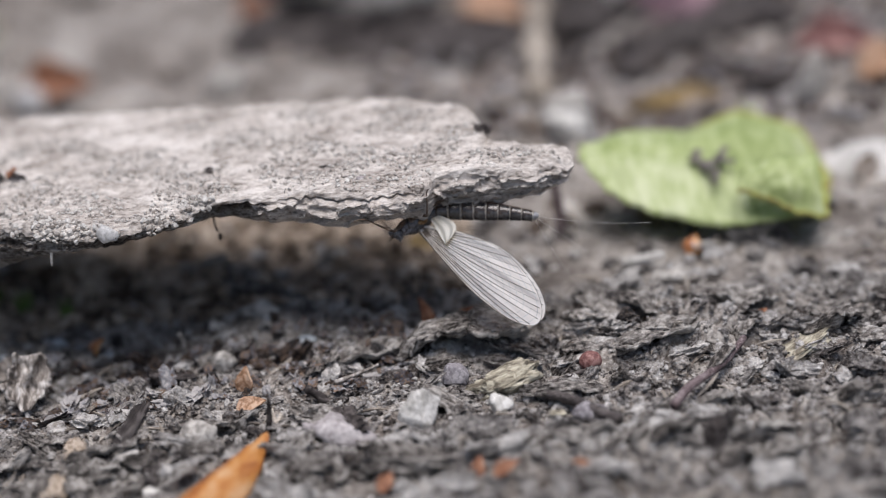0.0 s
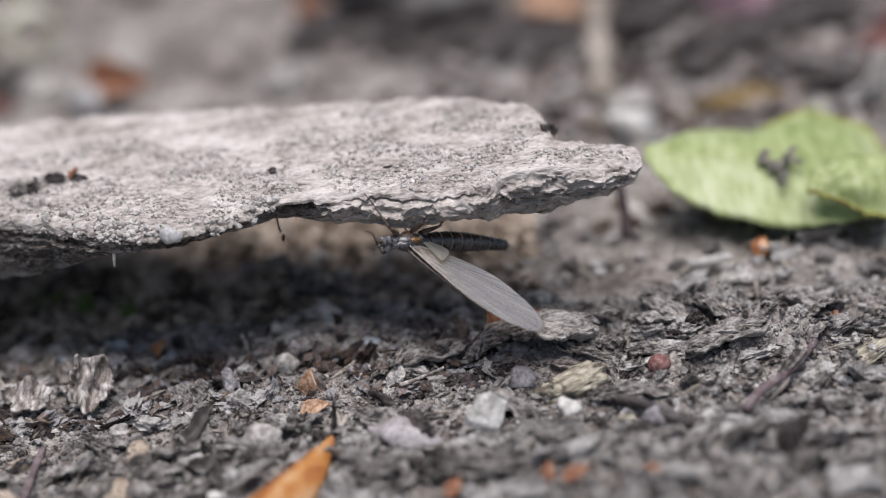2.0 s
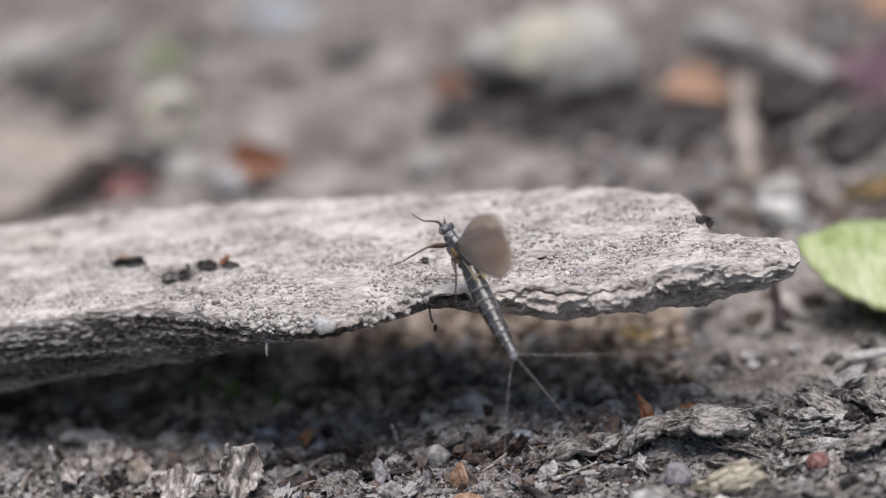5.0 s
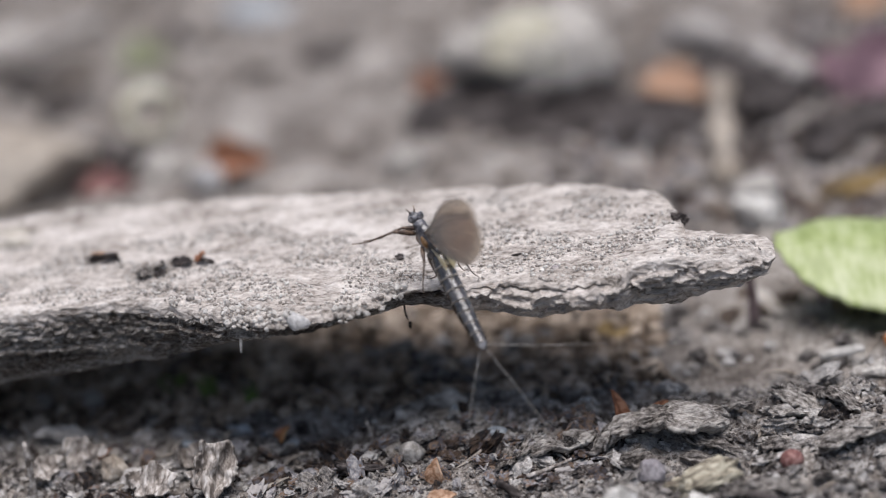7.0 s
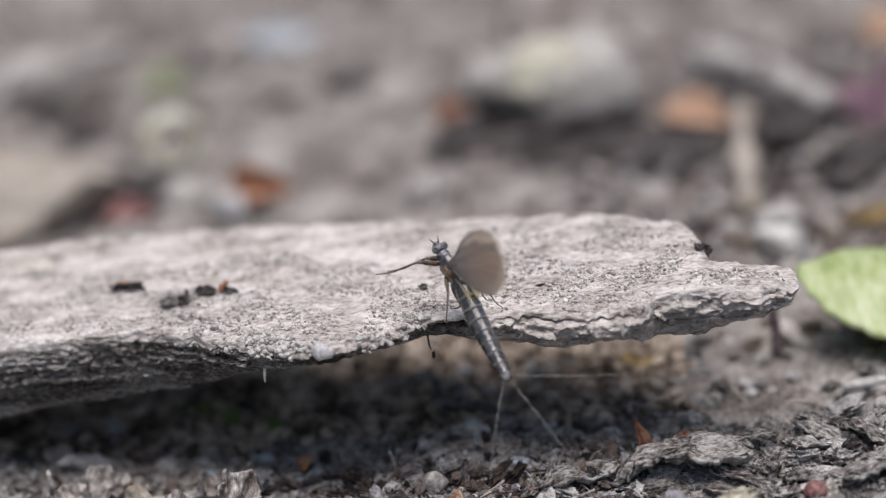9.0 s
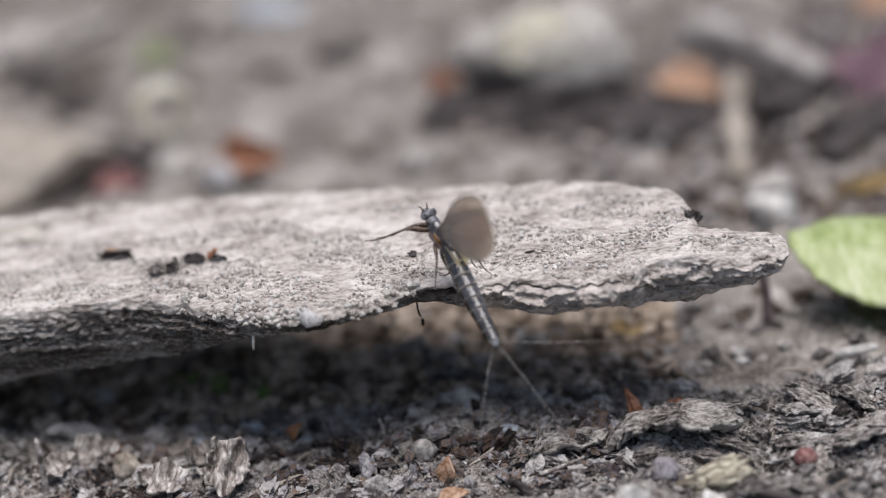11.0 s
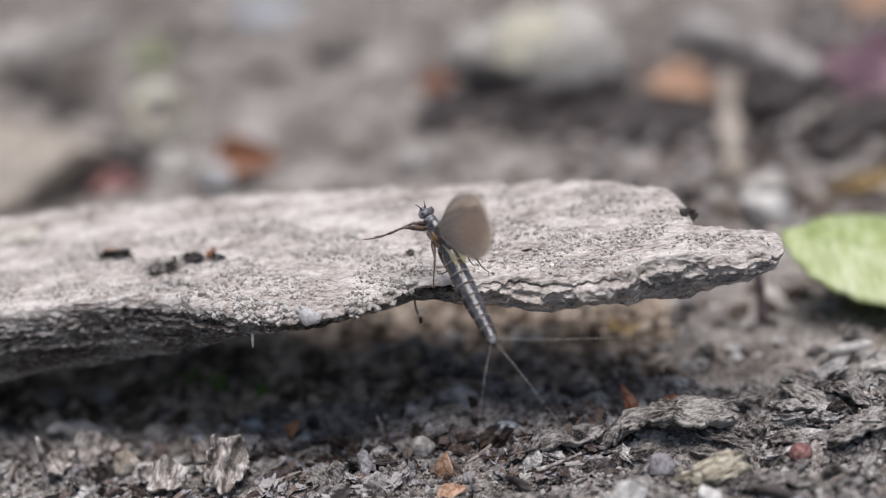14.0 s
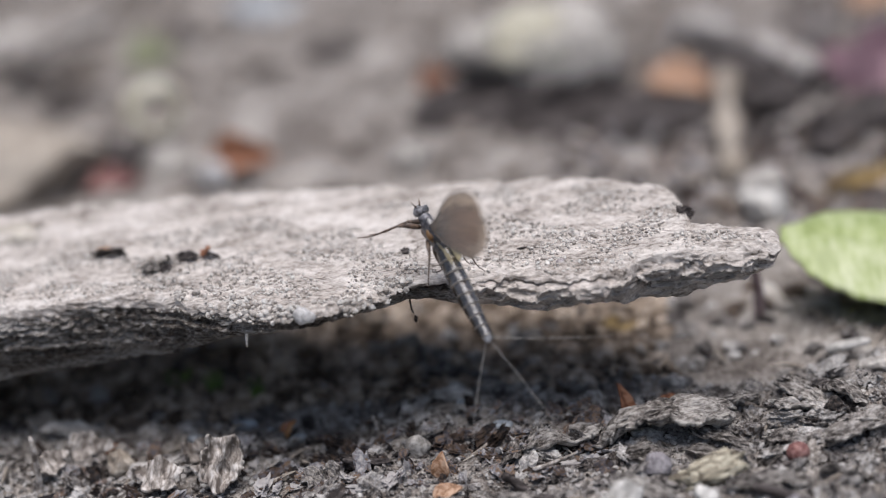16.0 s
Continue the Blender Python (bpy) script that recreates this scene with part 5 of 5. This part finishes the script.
# where each foot lies from its hip, and each tail's end from its root
FEET = (
    ((0.0, 1.75, 2.41, -2.34), (1.5, 1.23, 2.47, -2.68), (2.5, -0.18, 1.70, -3.28), (3.5, 2.05, 3.87, -0.96), (4.0, 0.06, 4.28, 0.89), (6.5, 1.86, 4.25, -0.47)),
    ((0.0, 2.99, -2.47, 0.09), (1.5, 3.14, -1.98, -1.39), (2.5, 1.99, -2.80, 1.24), (3.5, 0.89, -1.32, -3.44), (4.0, 2.18, -1.48, -2.58), (6.5, 1.75, 3.9, -0.95)),
    ((0.0, -0.44, 2.07, -1.47), (1.5, -0.86, 1.45, -2.08), (2.5, -0.81, -0.23, -2.58), (3.5, -2.77, 0.23, -0.60), (4.0, -4.05, 1.05, -0.36), (6.5, -2.61, 1.35, -0.23)),
    ((0.0, -1.04, -2.34, 0.65), (1.5, -1.19, -2.49, -0.11), (2.5, -0.42, -3.02, -0.25), (3.5, -1.52, -1.80, -1.42), (4.0, -2.53, -1.92, -0.12), (6.5, -2.48, -1.20, -1.10)),
    ((0.0, -1.80, 2.14, -0.54), (1.5, -1.71, 1.65, -1.51), (2.5, -1.95, -0.51, -2.10), (3.5, -2.43, -0.62, -1.43), (4.0, -0.65, -1.12, -2.55), (6.5, -1.42, -0.05, -2.58)),
    ((0.0, -3.17, -1.75, -0.79), (1.5, -2.17, -2.05, -1.00), (2.5, -2.56, -2.59, 0.67), (3.5, -1.52, -3.37, 1.06), (4.0, -1.55, -2.48, -1.18), (6.5, -3.48, -2.08, -0.65)),
)
TAILS = (
    ((0.0, -2.02, 3.37, 2.60), (4.2, -5.23, 3.15, -1.44), (6.5, -5.51, 3.79, -2.69)),
    ((0.0, -5.10, 3.17, 2.17), (4.2, -4.81, -1.42, 0.18), (6.5, -7.15, -2.37, -1.51)),
    ((0.0, -4.68, -0.65, 1.00), (4.2, -2.83, -5.71, 0.14), (6.5, -3.43, -6.93, 0.31)),
)


def ellipsoid(cx, cy, cz, sx, sy, sz, sub=3, seed=0, rough=0.0):
    v, f = ICO[sub]
    v = v * (1 + (wobble(v, 2.0, rough, seed) if rough else 0))[:, None] if rough else v
    return v * (sx, sy, sz) + (cx, cy, cz), f


def wing_lead(s):
    return 0.25 + 0.37 * math.sin(math.pi * s) if s < 0.5 else -1.0 + 1.62 * math.sqrt(max(0, 1 - ((s - 0.5) / 0.5) ** 2))


def wing_trail(s):
    return -0.12 - 2.93 * math.sin(math.pi / 2 * s / 0.58) ** 0.9 if s < 0.58 else -1.0 - 2.05 * math.sqrt(max(0, 1 - ((s - 0.58) / 0.42) ** 2))


WING_LONG = 11.2


def wing_at(x, z):
    """The pleated wing skin at chord x and span z."""
    s = z / WING_LONG
    fan = x / (z + 1.6)
    return (x, 0.12 * math.sin(s * 3) + (0.035 * math.sin(fan * 34) + 0.014 * math.sin(fan * 95)) * min(1, s * 1.5) * (1 - 0.5 * s), z)


def vein_line(end, bow, start=0.05, n=15):
    """A vein from the wing root to a point (x, z) on the rim."""
    return [wing_at(end[0] * u + bow * math.sin(math.pi * u) + 0.1 * (1 - u), end[1] * u) for u in np.linspace(start, 0.985, n)]


def build_wing(bug, side):
    n, m = 72, 44
    g = []
    for i in range(n):
        s = 0.5 - 0.5 * math.cos(math.pi * (i + 0.02) / (n - 0.96))
        a, b = wing_trail(s), wing_lead(s)
        g.append([wing_at(a + (b - a) * j / (m - 1), s * WING_LONG) for j in range(m)])
    wing = part("forewing", sheet(g), WING_SKIN, bug, "greyish translucent veined wing")
    rims = [(wing_lead(s), s * WING_LONG, 0.3) for s in (0.8, 0.93, 0.985)] + [(wing_trail(s), s * WING_LONG, k) for s, k in ((0.995, 0.45), (0.975, 0.42), (0.95, 0.4), (0.91, 0.35), (0.86, 0.3), (0.8, 0.25), (0.73, 0.2), (0.65, 0.16), (0.56, 0.12), (0.47, 0.08), (0.37, 0.04), (0.27, 0.0))]
    lines = [vein_line((x, z), k) for x, z, k in rims]
    bars = [tube(line, np.linspace(0.05, 0.02, 15) * (1.4 if k < 3 else 1.25 if k % 2 else 0.6), 5) for k, line in enumerate(lines)]
    bars.append(tube([g[i][m - 1] for i in range(0, n)], np.linspace(0.085, 0.03, n), 6))
    bars.append(tube([g[i][0] for i in range(0, n)], 0.02, 5))
    cross = []
    rng = random.Random(5)
    for k, (a, b) in enumerate(zip(lines, lines[1:])):
        a, b = np.array(a), np.array(b)
        for step in np.arange(4 if k else 3, 14, 0.75):
            if rng.random() < 0.9:
                i, u = int(step), step % 1
                p, q = a[i] * (1 - u) + a[min(14, i + 1)] * u, b[i] * (1 - u) + b[min(14, i + 1)] * u
                cross.append(tube([wing_at(*(p + (q - p) * u)[[0, 2]]) for u in (0, 0.5, 1)], 0.017, 4, False))
    tagged(part("vein_network", merge(cross), CROSS_VEIN, wing, "ladder of fine brownish cross veins"), kind="stuff")
    for bar in bars:
        part("vein", bar, VEIN, wing)
    return wing


def build_hindwing(bug, side):
    g = np.zeros((16, 10, 3))
    for i in range(16):
        u = i / 15
        w = 1.35 * (0.3 + 0.7 * math.sin(math.pi * min(1, u * 0.8 + 0.1))) * math.sqrt(max(0.02, 1 - (max(0.0, u - 0.5) / 0.5) ** 2))
        for j in range(10):
            g[i, j] = (-0.3 * u - (j / 9) * w, 0.03 * math.sin(j * 1.4), 2.3 * u)
    return part("hindwing", sheet(g), HIND_SKIN, bug, "small yellowish translucent hindwing")


def aim(at, to, up=(0, 0, 1)):
    """A pose at a place with x along to and z near up."""
    x = Vector(to).normalized()
    y = Vector(up).cross(x).normalized()
    z = x.cross(y)
    m = Matrix((x, y, z)).transposed().to_4x4()
    m.translation = Vector(at) * MM
    return m


def build_leg(bug, a, b, c, thick):
    leg = new("leg")
    leg.parent = bug
    leg.empty_display_size = 0.001
    part("femur", tube(bent([(0, 0, 0), (a * 0.5, 0, 0.45), (a, 0, 0.8)], 8), [0.1 * thick, 0.17 * thick, 0.2 * thick, 0.2 * thick, 0.18 * thick, 0.15 * thick, 0.12 * thick, 0.1 * thick], 8), LEG, leg)
    part("tibia", tube(bent([(a, 0, 0.8), (a + b * 0.5, 0, 0.25), (a + b, 0, -0.45)], 7), np.linspace(0.085, 0.05, 7) * thick, 7), LEG, leg)
    part("tarsus", tube(bent([(a + b, 0, -0.45), (a + b + c * 0.5, 0, -0.62), (a + b + c, 0, -0.6)], 6), np.linspace(0.055, 0.035, 6) * thick, 6), LEG, leg)
    return leg


def build_mayfly():
    bug = holder("mayfly", mpose(*BUG[0][1:]), "dark mayfly with translucent grey wings and three tail filaments", "mayfly")
    thorax = merge([ellipsoid(0.1, 0, 0.1, 1.25, 0.68, 0.72, 3, 1, 0.05), ellipsoid(1.15, 0, 0.05, 0.55, 0.5, 0.5, 3, 2, 0.05), ellipsoid(-0.95, 0, 0.0, 0.7, 0.55, 0.55, 3, 3, 0.05), ellipsoid(0.35, 0, 0.62, 0.8, 0.42, 0.25, 3, 4, 0.04)])
    thorax = part("thorax", thorax, CHITIN, bug, "glossy blackish thorax")
    for side in (-1, 1):
        part("wing_socket", ellipsoid(-0.1, side * 0.4, 0.42, 0.5, 0.26, 0.24, 3, 11, 0.25), AMBER, thorax, "amber patch at the wing root")
        part("side_plate", ellipsoid(0.35, side * 0.5, -0.05, 0.42, 0.2, 0.36, 3, 12, 0.2), LEG, thorax, "reddish brown side plate")
        part("side_plate", ellipsoid(-0.55, side * 0.46, 0.12, 0.3, 0.16, 0.28, 3, 13, 0.25), PALE_BAND, thorax, "pale side plate")
        part("side_plate", ellipsoid(-0.9, side * 0.42, -0.1, 0.26, 0.18, 0.28, 3, 14, 0.2), CHITIN, thorax)
    part("back_plate", ellipsoid(0.75, 0, 0.5, 0.62, 0.36, 0.24, 3, 15, 0.08), THORAX_PLATE, thorax, "bluish grey shiny back plate")
    part("collar", ellipsoid(1.35, 0, 0.2, 0.24, 0.44, 0.4, 3, 16, 0.1), THORAX_PLATE, thorax, "bluish grey collar behind the head")
    head = part("head", merge([ellipsoid(0.05, 0, 0.0, 0.36, 0.46, 0.34, 3, 7, 0.2), ellipsoid(0.36, 0, -0.2, 0.26, 0.3, 0.2, 3, 8, 0.2)]), EYE, bug, "small grey angular head", at=mpose(1.8, 0, 0.14))
    for side in (-1, 1):
        part("eye", ellipsoid(0.0, side * 0.4, 0.16, 0.27, 0.2, 0.27, 3, 17, 0.1), EYE, head, "domed greyish eye")
        part("brow", tube(bent([(-0.2, side * 0.1, 0.28), (0.0, side * 0.28, 0.42), (0.08, side * 0.46, 0.6)], 7), [0.16, 0.19, 0.18, 0.15, 0.11, 0.07, 0.03], 8), THORAX_PLATE, head, "pale grey pointed brow over the eye")
        part("antenna", tube(bent([(0.4, side * 0.14, 0.08), (0.66, side * 0.24, 0.16), (0.92, side * 0.34, 0.14)], 6), np.linspace(0.075, 0.015, 6), 6), LEG, head)
    abdomen = new("abdomen")
    abdomen.parent = bug
    abdomen.empty_display_size = 0.001
    x, n = 0.0, 8
    girth = (0.6, 0.66, 0.69, 0.69, 0.66, 0.61, 0.54, 0.46, 0.38)
    for k in range(n):
        length = 0.98 - 0.02 * k
        r0, r1 = girth[k], girth[k + 1]
        xs = [0, 0.04, 0.15, 0.35, 0.6, 0.84, 0.87, 0.93, 0.98, 1.0]
        rs = [r0 * 0.86, r0 * 0.95, r0, (r0 * 2 + r1) / 3 * 1.02, (r0 + r1 * 2) / 3 * 1.03, r1 * 1.03, r1 * 1.05, r1 * 1.05, r1 * 1.02, r1 * 0.88]
        v, f = tube([(-(x + length * q), 0, 0.011 * (k + q) ** 2) for q in xs], rs, 24)
        slots = []
        for i in range(len(f)):
            mid = np.mean([v[j] for j in f[i]], axis=0)
            along_x = (-mid[0] - x) / length
            angle = math.degrees(math.atan2(mid[2] - 0.011 * (k + along_x) ** 2, abs(mid[1])))
            patch = abs(angle - 12) < 26 * (1 - 0.7 * along_x) or (angle > 74 and along_x < 0.35)
            slots.append(1 if 0.85 < along_x < 0.99 else 3 if angle < -28 else 2 if patch else 0)
        part("segment", (v, f), [ABDOMEN_SKIN, PALE_BAND, ABDOMEN_SIDE, BELLY_SKIN], abdomen, "glossy grey segment with brown sides and a pale hind rim", slots=slots)
        x += length * 0.965
    part("tail_tip", ellipsoid(-x + 0.1, 0, 0.68, 0.5, 0.32, 0.32, 3, 9, 0.1), TIP_SKIN, abdomen, "pale greyish tip")
    tails = []
    for side, stretch in ((0.9, 1.12), (-0.2, 1.2), (0.6, 1.0)):
        line = bent([(0, 0, 0), (2.8 * stretch, 0.12 * side, 0.1), (5.6 * stretch, 0.5 * side, 0.1), (8.6 * stretch, 1.2 * side, -0.1)], 18)
        tails.append(part("tail_filament", tube(line, np.linspace(0.019, 0.009, 18), 5), HAIR, abdomen, "thin pale tail filament"))
    wings = [build_wing(bug, s) for s in (1, -1)]
    hind = [build_hindwing(bug, s) for s in (1, -1)]
    legs = [build_leg(bug, 1.6, 1.6, 1.3, 1.0) for _ in range(2)] + [build_leg(bug, 1.4, 1.2, 0.7, 0.9) for _ in range(2)] + [build_leg(bug, 1.5, 1.3, 0.7, 0.9) for _ in range(2)]
    return bug, abdomen, x, tails, wings, hind, legs


mayfly, abdomen, tail_root, tails, wings, hindwings, legs = build_mayfly()


def motions():
    walk(mayfly, [(t, mpose(*p)) for t, *p in BUG])
    walk(abdomen, [(t, pose(-1.35 * MM, 0, 0) @ pose(0, 0, 0, 0, p, -y)) for t, p, y in ABDOMEN])
    for k, (wing, hind) in enumerate(zip(wings, hindwings)):
        side = 1 - 2 * k
        walk(wing, [(t, mpose(0.15, side * 0.2, 0.6) @ pose(0, 0, 0, side * 0.7, 0, 0) @ pose(0, 0, 0, 0, -a - side * (3 if t > 4.1 else 1), 0)) for t, a in WING])
        walk(hind, [(t, mpose(-0.7, side * 0.3, 0.5) @ pose(0, 0, 0, -side * 4, 0, 0) @ pose(0, 0, 0, 0, -a + (-30 if t > 4.1 else 22), 0)) for t, a in WING])
    roots = ((0.9, 0.4, -0.3), (0.9, -0.4, -0.3), (0.0, 0.5, -0.4), (0.0, -0.5, -0.4), (-0.7, 0.45, -0.4), (-0.7, -0.45, -0.4))
    for leg, r, feet in zip(legs, roots, FEET):
        walk(leg, [(t, aim(r, d)) for t, *d in feet] + [(16.0, aim(r, feet[-1][1:]))])
    for tail, ends in zip(tails, TAILS):
        root = (-tail_root, 0, 0.7)
        rows = [(0.0, ends[0][1:]), (3.6, ends[0][1:]), (4.2, ends[1][1:]), (6.5, ends[2][1:]), (16.0, ends[2][1:])]
        walk(tail, [(t, aim(root, d)) for t, d in rows])


motions()
